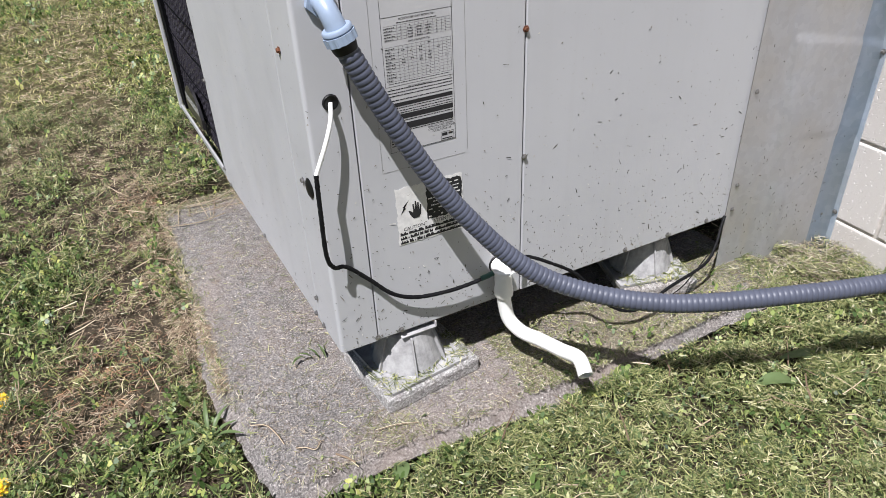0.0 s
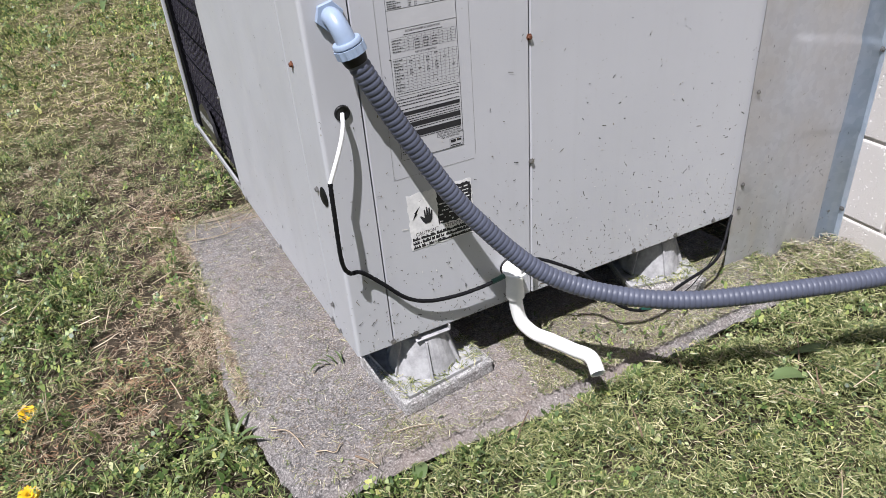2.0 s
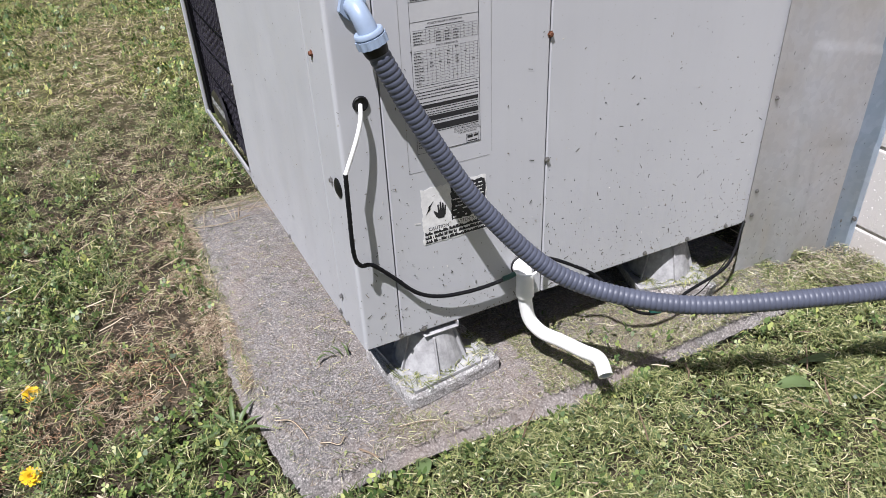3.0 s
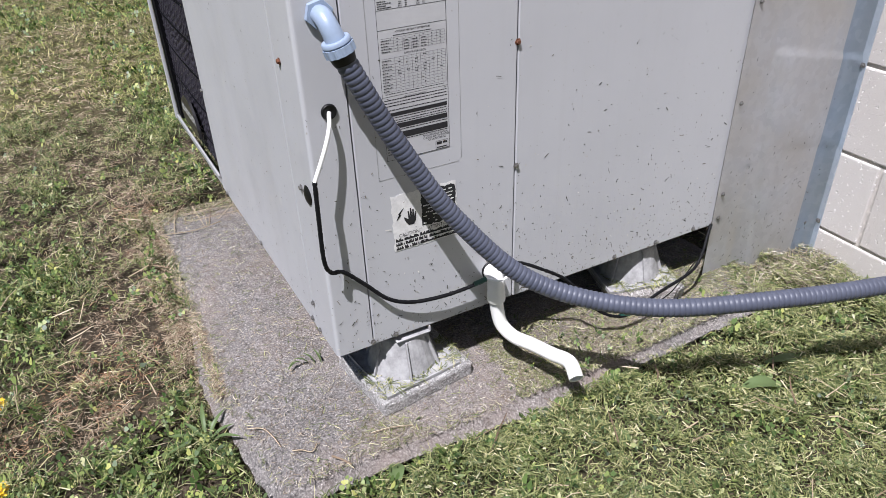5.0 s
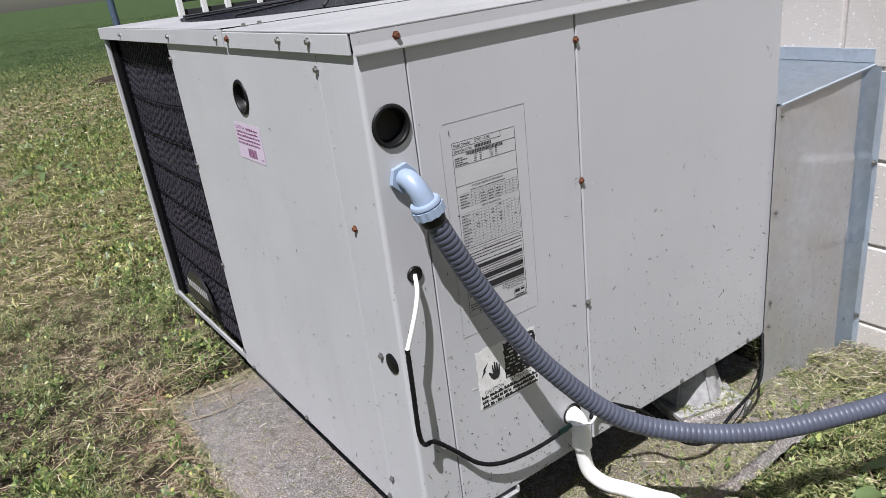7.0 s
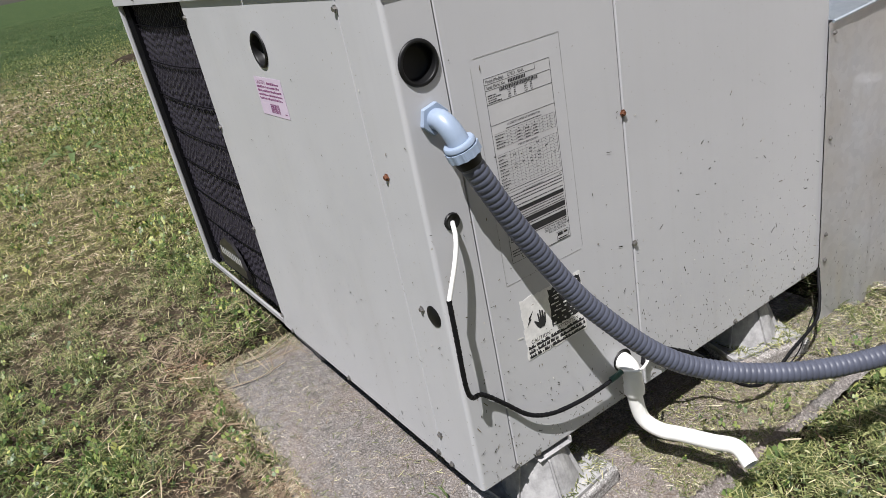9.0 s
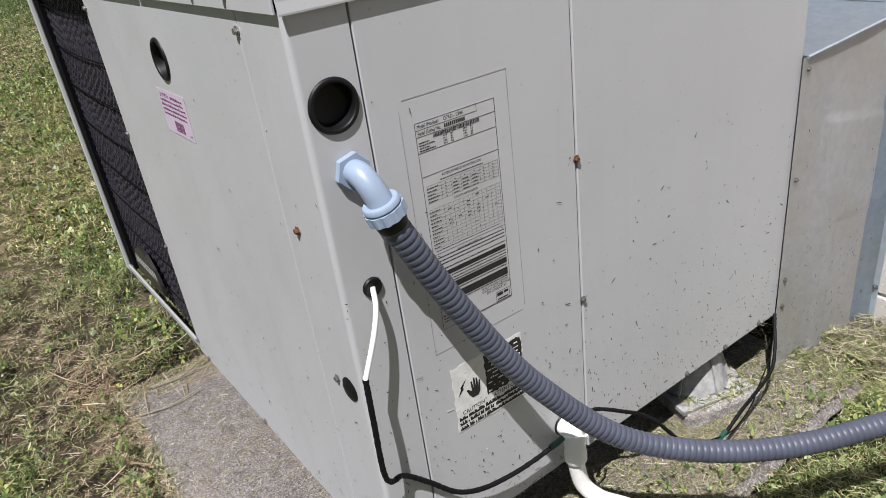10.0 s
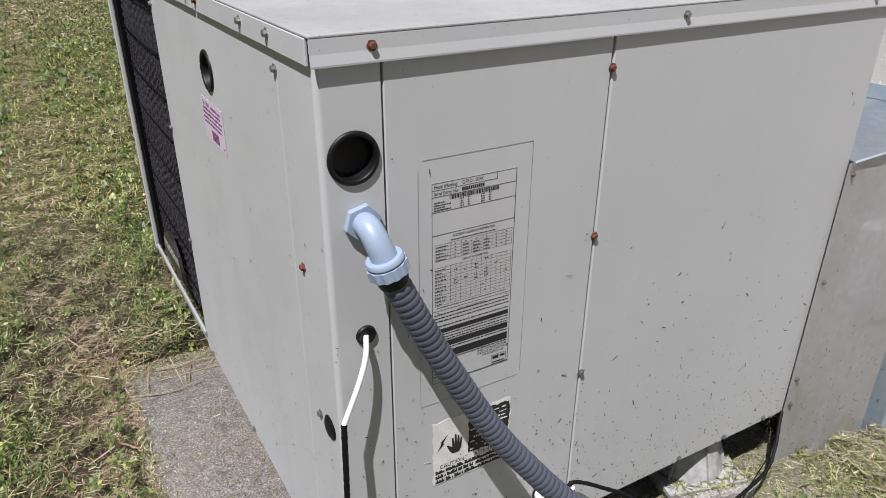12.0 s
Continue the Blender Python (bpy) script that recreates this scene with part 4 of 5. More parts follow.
tl = even(spline(LOW_LINE, 14), 0.005)
part("taped_run", sweep(tl, [0.0036 + 0.0014 * noise.noise(Vector((k * 0.8, 4, 0))) for k in range(len(tl))], 8), TAPE, low_cable, "black tape wrapping")
part("loose_lead", sweep(spline([(0.563, -0.077, 0.141), (0.66, -0.095, 0.118), (0.75, -0.080, 0.112), (0.815, -0.058, 0.118), (0.868, -0.046, 0.150)], 8), 0.0013, 6), TAPE, low_cable)

part("green_splice", sweep([Vector((0.612, -0.088, 0.122)), Vector((0.634, -0.0923, 0.117)), Vector((0.660, -0.0905, 0.121))], 0.0048, 8), GREENTAPE, low_cable, "dark green tape", smooth=True)

# ---- duct ----
duct = thing("sheet_metal_duct", "dull galvanised sheet metal duct between unit and wall", "duct", at=(W, 0, 0.02))
WALL = 1.29


def duct_face(first, last):
    """Part of the front sheet, by its strips: a pressed field with a soft crease, and a wide bend towards the wall."""
    bm = bmesh.new()
    nx, nz = 56, 96
    step = lambda v: min(1.0, max(0.0, v)) ** 2 * (3 - 2 * min(1.0, max(0.0, v)))
    g = []
    for i in range(first, last + 1):
        col = []
        for k in range(nz + 1):
            f = i / nx
            x = W - 0.006 + (WALL - W + 0.003) * f
            z = (0.743 + 0.027 * f) * k / nz
            y = -0.006 - 0.020 * f + math.sin(f * math.pi) * (0.005 * noise.noise(Vector((f * 2.2, z * 3.4, 3))) + 0.002 * noise.noise(Vector((f * 4.2 + z * 5, z * 9, 8))))
            ridge = 0.612 - 0.20 * (x - 1.044)
            field = step((ridge - z) / 0.007) * step((x - 1.034 - 0.10 * max(0.0, ridge - z)) / 0.016)
            low = step((0.375 - 0.15 * (x - 1.10) - z) / 0.006) * step((x - 1.115) / 0.02)
            y -= 0.0042 * field - 0.0022 * low
            s = max(0.0, (x - 1.252) / (WALL - 0.003 - 1.252))
            y -= 0.020 * s * s
            col.append(bm.verts.new((x, y, z)))
        g.append(col)
    for i in range(last - first):
        for k in range(nz):
            bm.faces.new((g[i][k], g[i + 1][k], g[i + 1][k + 1], g[i][k + 1]))
    bmesh.ops.solidify(bm, geom=bm.faces[:], thickness=0.0015)
    bmesh.ops.recalc_face_normals(bm, faces=bm.faces[:])
    return bm


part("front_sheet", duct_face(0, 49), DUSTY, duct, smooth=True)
# The bend's blue is reflected sky painted into the base colour.
part("bent_edge", duct_face(49, 56), GALV_SKY, duct, "bent edge tinted blue for the sky it reflects", smooth=True)
top_sheet = bmesh.new()
q = [top_sheet.verts.new(p) for p in ((W + 0.001, -0.009, 0.747), (WALL - 0.002, -0.029, 0.774), (WALL - 0.002, 0.50, 0.774), (W + 0.001, 0.50, 0.747))]
top_sheet.faces.new(q)
bmesh.ops.solidify(top_sheet, geom=top_sheet.faces[:], thickness=0.0015)
part("top_sheet", top_sheet, GALV_SKY, duct)
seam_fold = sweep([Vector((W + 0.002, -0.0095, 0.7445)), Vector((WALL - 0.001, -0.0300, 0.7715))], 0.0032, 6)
part("folded_seam", seam_fold, GALV_SKY, duct)
part("wall_flange", box(WALL - 0.0035, -0.060, 0.0, WALL - 0.0005, -0.044, 0.757, 0.0008), GALV_SKY, duct)
part("top_flange", box(WALL - 0.0035, -0.028, 0.775, WALL - 0.0005, 0.52, 0.806, 0.0008), GALV_SKY, duct)
part("back_sheet", box(W + 0.001, 0.50, 0.0, WALL - 0.001, 0.502, 0.742), GALV_SKY, duct)
for z in (0.722, 0.507, 0.285, 0.222):
    screw(Matrix.Translation((W + 0.009, -0.0085, z)) @ FRONT, ZINC, duct, 0.9)
screw(Matrix.Translation((WALL - 0.02, -0.0275, 0.128)) @ FRONT, ZINC, duct, 1.1)
for z in (0.545, 0.14):
    screw(facing((WALL - 0.004, -0.053, z), (-1, 0, 0)), ZINC, duct, 1.1)

# ---- block wall ----
COURSE, LENGTH, BASE = 0.2137, 0.427, 0.119
wall = thing("wall_east", "painted concrete block wall, pinkish beige, with tooled joints", "wall", kind="structure", at=(WALL, 0, 0))
part("mortar", box(WALL + 0.0045, 0.055 - 7 * LENGTH, -0.12, WALL + 0.19, 0.045 + 6 * LENGTH, 2.68), MORTAR, wall)
block_mesh = None
for row in range(-1, 12):
    z0 = BASE + COURSE * row
    shift = 0.05 if row % 2 else 0.05 - LENGTH / 2
    first, last = (0.05 - 7 * LENGTH, 0.05 + 6 * LENGTH)
    for k in range(-7, 7):
        y0 = shift + LENGTH * k
        if y0 > last - 0.1:
            continue
        if block_mesh is None:
            bm = box(0, 0.0035, 0.0035, 0.06, LENGTH - 0.0035, COURSE - 0.0035, 0.0045, 2)
            block_mesh = bpy.data.meshes.new("block")
            bm.to_mesh(block_mesh)
            bm.free()
            block_mesh.materials.append(BLOCK)
            bm = box(0, 0.0035, 0.0035, 0.06, LENGTH / 2 - 0.0035, COURSE - 0.0035, 0.0045, 2)
            half_mesh = bpy.data.meshes.new("half_block")
            bm.to_mesh(half_mesh)
            bm.free()
            half_mesh.materials.append(BLOCK)
        half = y0 < first - 0.1 or y0 > last - LENGTH * 0.75
        y0 = max(y0, first)
        b = new("block", half_mesh if half else block_mesh)
        b.parent = wall
        b.location = (0.0, y0, z0)

# ---- far things ----
post = thing("metal_post", "thin blue-grey metal post standing in the lawn", "post", at=(1.86, 10.9, 0))
part("pole", sweep([Vector((1.86, 10.9, -0.05)), Vector((1.84, 10.9, 1.2)), Vector((1.82, 10.9, 2.6))], 0.05, 12), POST, post, smooth=True)
part("footing", moved(lathe([(0.0, 0.10), (0.20, 0.09), (0.33, 0.05), (0.40, 0.0), (0.40, -0.05)], 18), Matrix.Translation((1.52, 10.45, 0.0))), DARKSOIL, post, "dark earth round the foot of the post")
rack = thing("garden_trellis", "white painted wooden trellis far across the lawn", "trellis", at=(4.3, 12.5, 0))
for x in (3.20, 3.62, 4.05, 4.65, 5.30):
    part("post", box(x, 12.45, 0.0, x + 0.10, 12.55, 1.95, 0.01), WHITEPAINT, rack)
for z in (0.40, 1.15, 1.80):
    part("rail", box(3.15, 12.44, z, 5.45, 12.5, z + 0.09, 0.01), WHITEPAINT, rack)
for z in (0.70, 0.92):
    part("dark_slat", box(3.30, 12.50, z, 5.30, 12.53, z + 0.10, 0.01), DARK, rack, "dark slat behind the white posts")

# ---- lawn ----


def on_pad(x, y, grow=0.0):
    return (x > pad_left(y) - grow) & (x < PX1 + grow) & (y > pad_front(x) - grow) & (y < PY1 + grow)


def blocked(x, y):
    return (x > WALL - 0.004) & (y > -3) & (y < 2.62)


def dryness(x, y):
    """0 where the lawn is lush, 1 where it is dry and bare."""
    d = 1.5 * (smooth_noise(x, y, 1.7, 21) * 0.55 + smooth_noise(x, y, 5.0, 22) * 0.45) - 0.45
    d = d + 0.50 * np.exp(-((x + 0.32) / 0.12) ** 2) * (y > 0.25) + 0.55 * np.exp(-((x + 0.46) / 0.12) ** 2 - ((y - 0.27) / 0.13) ** 2)
    d = d + 0.40 * np.exp(-((x + 0.45) / 0.25) ** 2 - ((y - 1.10) / 0.22) ** 2)
    d = d + 0.35 * np.exp(-((y - 1.25) / 0.22) ** 2 - ((x + 0.35) / 0.3) ** 2)
    d = d + 0.60 * np.exp(-((x + 0.40) / 0.10) ** 2 - ((y - 0.38) / 0.12) ** 2) + 0.45 * np.exp(-((x + 0.60) / 0.12) ** 2 - ((y - 0.25) / 0.10) ** 2)
    d = d - 0.45 * np.exp(-((x + 0.58) / 0.14) ** 2 - ((y - 0.72) / 0.20) ** 2) - 0.5 * np.exp(-((x + 0.30) / 0.08) ** 2 - ((y - 0.12) / 0.10) ** 2)
    d = d - 0.20 * (x < -0.66) - 0.10 * (x > 0.2) - 0.30 * (x > 0.1) * (y < 0.0)
    return np.clip(d, 0, 1)


def mound(x, y):
    """Tufts stand up from the soil, away from the pad's rim."""
    return 0.026 * clump(x, y) * ~on_pad(x, y, 0.03)


def blades(name, n, area, height, width, keep, label, material, lean=0.9, lift=0.0, seed=1):
    r = np.random.default_rng(seed)
    x = r.uniform(area[0], area[1], n)
    y = r.uniform(area[2], area[3], n)
    m = (r.random(n) < keep(x, y)) & ~blocked(x, y)
    x, y = x[m], y[m]
    n = len(x)
    h = r.uniform(height[0], height[1], n)
    w = r.uniform(width[0], width[1], n) / 2
    a = r.uniform(0, 2 * np.pi, n)
    tilt = np.abs(r.normal(lean, 0.35, n)).clip(0, 1.55)
    bend = r.uniform(0.1, 0.6, n)
    dx, dy = np.cos(a), np.sin(a)
    z = np.where(on_pad(x, y), PZ, ground_height(x, y) + mound(x, y)) + lift
    base = np.stack([x, y, z], -1)
    side = np.stack([-dy, dx, np.zeros(n)], -1) * w[:, None]
    way1 = np.stack([dx * np.sin(tilt), dy * np.sin(tilt), np.cos(tilt)], -1) * (h * 0.55)[:, None]
    t2 = (tilt + bend).clip(0, 1.75)
    way2 = np.stack([dx * np.sin(t2), dy * np.sin(t2), np.cos(t2)], -1) * (h * 0.45)[:, None]
    mid = base + way1
    tip = mid + way2
    tip[:, 2] = np.maximum(tip[:, 2], z + 0.001)
    v = np.stack([base - side * 0.7, base + side * 0.7, mid + side, mid - side, tip + side * 0.15, tip - side * 0.15], 1).reshape(-1, 3)
    o = np.arange(n)[:, None] * 6
    f = np.concatenate([o + np.array([[0, 1, 2, 3]]), o + np.array([[3, 2, 4, 5]])], 0)
    return tagged(from_arrays(name, v, f, material), label, "grass", kind="stuff")


def slivers(name, n, area, length, width, keep, label, material, lift=(0.002, 0.02), seed=1, category="clippings"):
    """Cut stalks lying about, a little bent."""
    r = np.random.default_rng(seed)
    x = r.uniform(area[0], area[1], n)
    y = r.uniform(area[2], area[3], n)
    m = (r.random(n) < keep(x, y)) & ~blocked(x, y)
    x, y = x[m], y[m]
    n = len(x)
    L = r.uniform(length[0], length[1], n) / 2
    w = r.uniform(width[0], width[1], n) / 2
    a = r.uniform(0, 2 * np.pi, n)
    pad = on_pad(x, y)
    z = np.where(pad, PZ + 0.0015, ground_height(x, y) + mound(x, y)) + r.uniform(lift[0], lift[1], n) * np.where(pad, 0.25, 1.0)
    d = np.stack([np.cos(a), np.sin(a), r.normal(0, 0.12, n) * np.where(pad, 0.2, 1.0)], -1) * L[:, None]
    s = np.stack([-np.sin(a), np.cos(a), r.normal(0, 0.3, n)], -1) * w[:, None]
    c = np.stack([x, y, z], -1)
    bow = np.stack([-np.sin(a), np.cos(a), np.full(n, 0.35)], -1) * (L * r.normal(0, 0.12, n))[:, None]
    v = np.stack([c - d - s, c - d + s, c + bow + s, c + bow - s, c + d + s * 0.6, c + d - s * 0.6], 1).reshape(-1, 3)
    o = np.arange(n)[:, None] * 6
    f = np.concatenate([o + np.array([[0, 1, 2, 3]]), o + np.array([[3, 2, 4, 5]])], 0)
    return tagged(from_arrays(name, v, f, material), label, category, kind="stuff")


def clover(name, n, area, size, keep, label, seed=1, material=None):
    """Three rounded leaflets on each stalk."""
    r = np.random.default_rng(seed)
    x = r.uniform(area[0], area[1], n)
    y = r.uniform(area[2], area[3], n)
    m = (r.random(n) < keep(x, y)) & ~blocked(x, y)
    x, y = x[m], y[m]
    n = len(x)
    z = np.where(on_pad(x, y), PZ, ground_height(x, y) + mound(x, y)) + r.uniform(0.006, 0.040, n)
    turn = r.uniform(0, 2 * np.pi, n)
    s = r.uniform(size[0], size[1], n)
    tx, ty = r.normal(0, 0.8, n), r.normal(0, 0.8, n)
    shape = np.array([(0.05, 0.0), (0.45, 0.42), (0.85, 0.50), (1.05, 0.22), (0.97, 0.0), (1.05, -0.22), (0.85, -0.50), (0.45, -0.42)])
    vs = []
    for k in range(3):
        a = turn + k * 2 * np.pi / 3 + r.normal(0, 0.15, n)
        px = shape[None, :, 0] * s[:, None]
        py = shape[None, :, 1] * s[:, None]
        X = px * np.cos(a)[:, None] - py * np.sin(a)[:, None]
        Y = px * np.sin(a)[:, None] + py * np.cos(a)[:, None]
        Zl = z[:, None] + tx[:, None] * X + ty[:, None] * Y + 0.25 * np.abs(py) - 0.1 * px
        vs.append(np.stack([x[:, None] + X, y[:, None] + Y, Zl], -1))
    v = np.stack(vs, 1).reshape(-1, 3)
    f = np.arange(len(v)).reshape(-1, 8)
    return tagged(from_arrays(name, v, f, material or CLOVER), label, "clover", kind="stuff")


def flakes(name, n, area, size, keep, label, seed, lift=(0.004, 0.040)):
    """Single cut leaves and pieces of leaf, folded a little, lying at all angles."""
    r = np.random.default_rng(seed)
    x, y = r.uniform(area[0], area[1], n), r.uniform(area[2], area[3], n)
    m = (r.random(n) < keep(x, y)) & ~blocked(x, y)
    x, y = x[m], y[m]
    n = len(x)
    z = np.where(on_pad(x, y), PZ + 0.001, ground_height(x, y) + mound(x, y)) + r.uniform(lift[0], lift[1], n)
    s, slim, a = r.uniform(size[0], size[1], n) * r.choice([0.6, 1.0, 1.5], n, p=[0.45, 0.45, 0.10]), r.uniform(0.16, 0.70, n), r.uniform(0, 2 * np.pi, n)
    shape = np.array([(-0.5, 0.0), (-0.28, 0.36), (0.12, 0.48), (0.5, 0.10), (0.5, -0.10), (0.12, -0.48), (-0.28, -0.36)])
    shape = shape[None] * r.uniform(0.75, 1.2, (n, 7, 1))
    px, py = shape[:, :, 0] * s[:, None], shape[:, :, 1] * (s * slim)[:, None]
    tx, ty, fold = r.normal(0, 0.55, n), r.normal(0, 0.55, n), r.uniform(0.0, 0.7, n)
    X = px * np.cos(a)[:, None] - py * np.sin(a)[:, None]
    Y = px * np.sin(a)[:, None] + py * np.cos(a)[:, None]
    Z = z[:, None] + tx[:, None] * X + ty[:, None] * Y + fold[:, None] * np.abs(py)
    v = np.stack([x[:, None] + X, y[:, None] + Y, Z], -1).reshape(-1, 3)
    return tagged(from_arrays(name, v, np.arange(len(v)).reshape(-1, 7), FLAKE), label, "leaves", kind="stuff")


NEAR = (-2.0, 1.29, -0.75, 2.2)
MID = (-2.2, 3.2, 2.2, 6.5)
FAR = (-2.5, 14.0, 6.5, 42.0)
wedge = lambda x, y: (x > -1.6 - 0.02 * y) * (x < 0.34 * y + 1.2) * np.clip(11.0 / y, 0.0, 1.0)
off = lambda x, y: ~on_pad(x, y, np.where((x > 0.40) & (y < 0.0), 0.004 + 0.05 * (smooth_noise(x, y, 13, 97) - 0.55), 0.020))
clump = lambda x, y: np.clip(3.6 * (0.55 * smooth_noise(x, y, 17, 71) + 0.45 * smooth_noise(x, y, 37, 72)) - 1.3, 0.04, 1)
under = lambda x, y: (x > 0.03) & (x < W) & (y > 0.05) & (y < D)
blades("lawn_grass", 300000, NEAR, (0.014, 0.042), (0.0012, 0.0034), lambda x, y: off(x, y) * clump(x, y) * (1.0 - 0.85 * dryness(x, y)) * (1 - 0.9 * under(x, y)), "short mown green grass blades", GRASS, 0.95, 0, 31)
slivers("dry_grass", 330000, NEAR, (0.006, 0.030), (0.0004, 0.0015), lambda x, y: off(x, y) * np.maximum(clump(x + 5, y), 0.30) * (0.12 + 0.88 * dryness(x, y)), "dry straw-coloured cut grass on the soil", STRAW, (0.0, 0.012), 32)
slivers("cut_bits", 26000, (0.15, 1.29, -0.75, 0.0), (0.004, 0.026), (0.0004, 0.0020), lambda x, y: off(x, y) * clump(x, y), "chopped olive-green bits of mown leaves", BITS, (0.014, 0.044), 44)
slivers("grass_clippings", 130000, NEAR, (0.006, 0.036), (0.0005, 0.0019), lambda x, y: off(x, y) * np.maximum(clump(x, y), 0.05) * (0.9 - 0.5 * dryness(x, y)), "loose green mown clippings", CLIP, (0.010, 0.042), 33)
clover("clover_patch", 46000, NEAR, (0.004, 0.0105), lambda x, y: off(x, y) * np.clip(0.95 - 1.6 * dryness(x, y) - 0.65 * (x > 0), 0.04, 1) * np.clip(0.25 + 1.1 * smooth_noise(x, y, 8, 91), 0, 1) * (1 - 0.95 * under(x, y)), "low green clover leaves in the lawn", 34)
weedy = lambda x, y: on_pad(x, y) * np.clip(0.05 + 0.95 * (x > 0.33) * (y < 0.06) * (0.35 + 0.65 * smooth_noise(x, y, 11, 41)) + 0.25 * np.exp(-((y - PY0) / 0.03) ** 2) + 0.30 * np.exp(-((x - PX0) / 0.03) ** 2) + 0.8 * np.exp(-((y - PY1) / 0.06) ** 2) + 0.5 * np.exp(-((x - 0.05) / 0.05) ** 2 - ((y + 0.10) / 0.05) ** 2), 0, 1)
slivers("pad_dry_clippings", 80000, (PX0, PX1, PY0, PY1), (0.004, 0.022), (0.0004, 0.0014), weedy, "dry brown clippings matted on the concrete", CHAFF, (0.0, 0.012), 71)
slivers("pad_clippings", 80000, (PX0, PX1, PY0, PY1), (0.004, 0.024), (0.0004, 0.0015), weedy, "dry grass clippings scattered on the concrete", BITS, (0.0, 0.012), 35)
slivers("pad_straw", 14000, (PX0, PX1, PY0, PY1), (0.004, 0.015), (0.0003, 0.0010), lambda x, y: on_pad(x, y) * 0.55, "fine straw scattered on the concrete", STRAW, (0.0, 0.004), 36)
clover("pad_weeds", 170, (0.36, PX1, PY0, 0.05), (0.004, 0.008), lambda x, y: 0.2 + 0.6 * (y < -0.08), "small green weeds over the pad edge", 37)
flakes("leaf_pieces", 170000, NEAR, (0.005, 0.0115), lambda x, y: off(x, y) * np.maximum(clump(x, y), 0.12) * np.clip(0.85 - 0.75 * dryness(x, y), 0.05, 1) * (1 - 0.95 * under(x, y)), "chopped green leaves lying in the lawn", 66)
flakes("front_leaf_pieces", 26000, (0.0, 1.29, -0.75, 0.0), (0.004, 0.011), lambda x, y: off(x, y) * 0.6 * ((x < 1.06) | (y < -0.22)), "pale chopped leaves covering the grass before the pad", 68, (0.012, 0.038))
slivers("front_clippings", 26000, (0.0, 1.29, -0.75, 0.0), (0.005, 0.026), (0.0005, 0.0020), lambda x, y: off(x, y) * 0.8 * ((x < 1.06) | (y < -0.22)), "light green clippings covering the grass before the pad", CLIP, (0.014, 0.040), 69)
flakes("pad_leaf_pieces", 900, (PX0, PX1, PY0, 0.10), (0.004, 0.010), lambda x, y: on_pad(x, y) * np.clip(0.06 + 0.9 * (x > 0.33), 0, 1), "small cut leaves on the concrete", 67, (0.0, 0.006))
slivers("pale_stalks", 700, (-1.3, 1.25, -0.7, 1.3), (0.03, 0.09), (0.0016, 0.0032), lambda x, y: off(x, y) * 0.8, "pale dry stalks lying in the lawn", STRAW, (0.028, 0.046), 46)
slivers("dry_twigs", 150, (-0.34, 0.02, 0.93, 1.30), (0.05, 0.17), (0.001, 0.0024), lambda x, y: 0 * x + 1, "long dry stalks lying at the pad's end", STRAW, (0.004, 0.03), 45)
slivers("heap_straw", 3400, (1.02, 1.288, -0.30, 0.02), (0.012, 0.055), (0.0006, 0.0018), lambda x, y: np.clip(1.1 - ((x - 1.19) / 0.16) ** 2 - ((y + 0.06) / 0.16) ** 2, 0, 1), "heap of dry clippings against the duct", CHAFF, (0.004, 0.044), 38)
slivers("heap_clippings", 3600, (0.98, 1.288, -0.34, 0.0), (0.010, 0.045), (0.0005, 0.0020), lambda x, y: np.clip(1.15 - ((x - 1.16) / 0.19) ** 2 - ((y + 0.10) / 0.18) ** 2, 0, 1), "olive mown clippings heaped against the duct", BITS, (0.004, 0.040), 63)
slivers("rusty_straw", 9000, (-0.75, -0.15, 0.10, 1.25), (0.006, 0.028), (0.0005, 0.0015), lambda x, y: off(x, y) * np.clip(np.exp(-((x + 0.42) / 0.10) ** 2 - ((y - 0.36) / 0.10) ** 2) + 0.8 * np.exp(-((x + 0.62) / 0.09) ** 2 - ((y - 0.25) / 0.08) ** 2) + 0.9 * np.exp(-((x + 0.24) / 0.07) ** 2 - ((y - 1.07) / 0.06) ** 2) + 0.04, 0, 1), "rusty brown dead grass in bare patches", REDSTRAW, (0.004, 0.026), 64)
slivers("pad_chaff", 15000, (PX0, PX1, PY0, PY1), (0.003, 0.013), (0.0003, 0.0010), lambda x, y: on_pad(x, y) * (0.35 + 0.65 * smooth_noise(x, y, 7, 95)) * (1 - 0.8 * under(x, y)), "short brown chaff scattered on the concrete", CHAFF, (0.0, 0.004), 65)
blades("mid_grass", 190000, MID, (0.014, 0.042), (0.0024, 0.0060), lambda x, y: 1.0 - 0.7 * dryness(x, y), "mown lawn further off", PALEGRASS, 1.15, 0, 39)
slivers("mid_straw", 110000, MID, (0.012, 0.05), (0.0012, 0.003), lambda x, y: 0.22 + 0.65 * dryness(x, y), "dry cut grass further off", STRAW, (0.0, 0.02), 40)
clover("mid_clover", 26000, MID, (0.007, 0.014), lambda x, y: np.clip(0.9 - 1.2 * dryness(x, y), 0.05, 1), "clover further off", 42)
lushness = lambda x, y: np.clip(3.0 * (0.6 * smooth_noise(x, y * 0.6, 0.55, 98) + 0.4 * smooth_noise(x, y, 1.9, 99)) - 1.0, 0, 1)
blades("far_pale_grass", 300000, FAR, (0.020, 0.052), (0.005, 0.012), lambda x, y: wedge(x, y) * np.clip((26.0 - y) / 14, 0.10, 1) * (1 - lushness(x, y)), "paler patches in the distant lawn", PALEGRASS, 1.0, 0, 70)
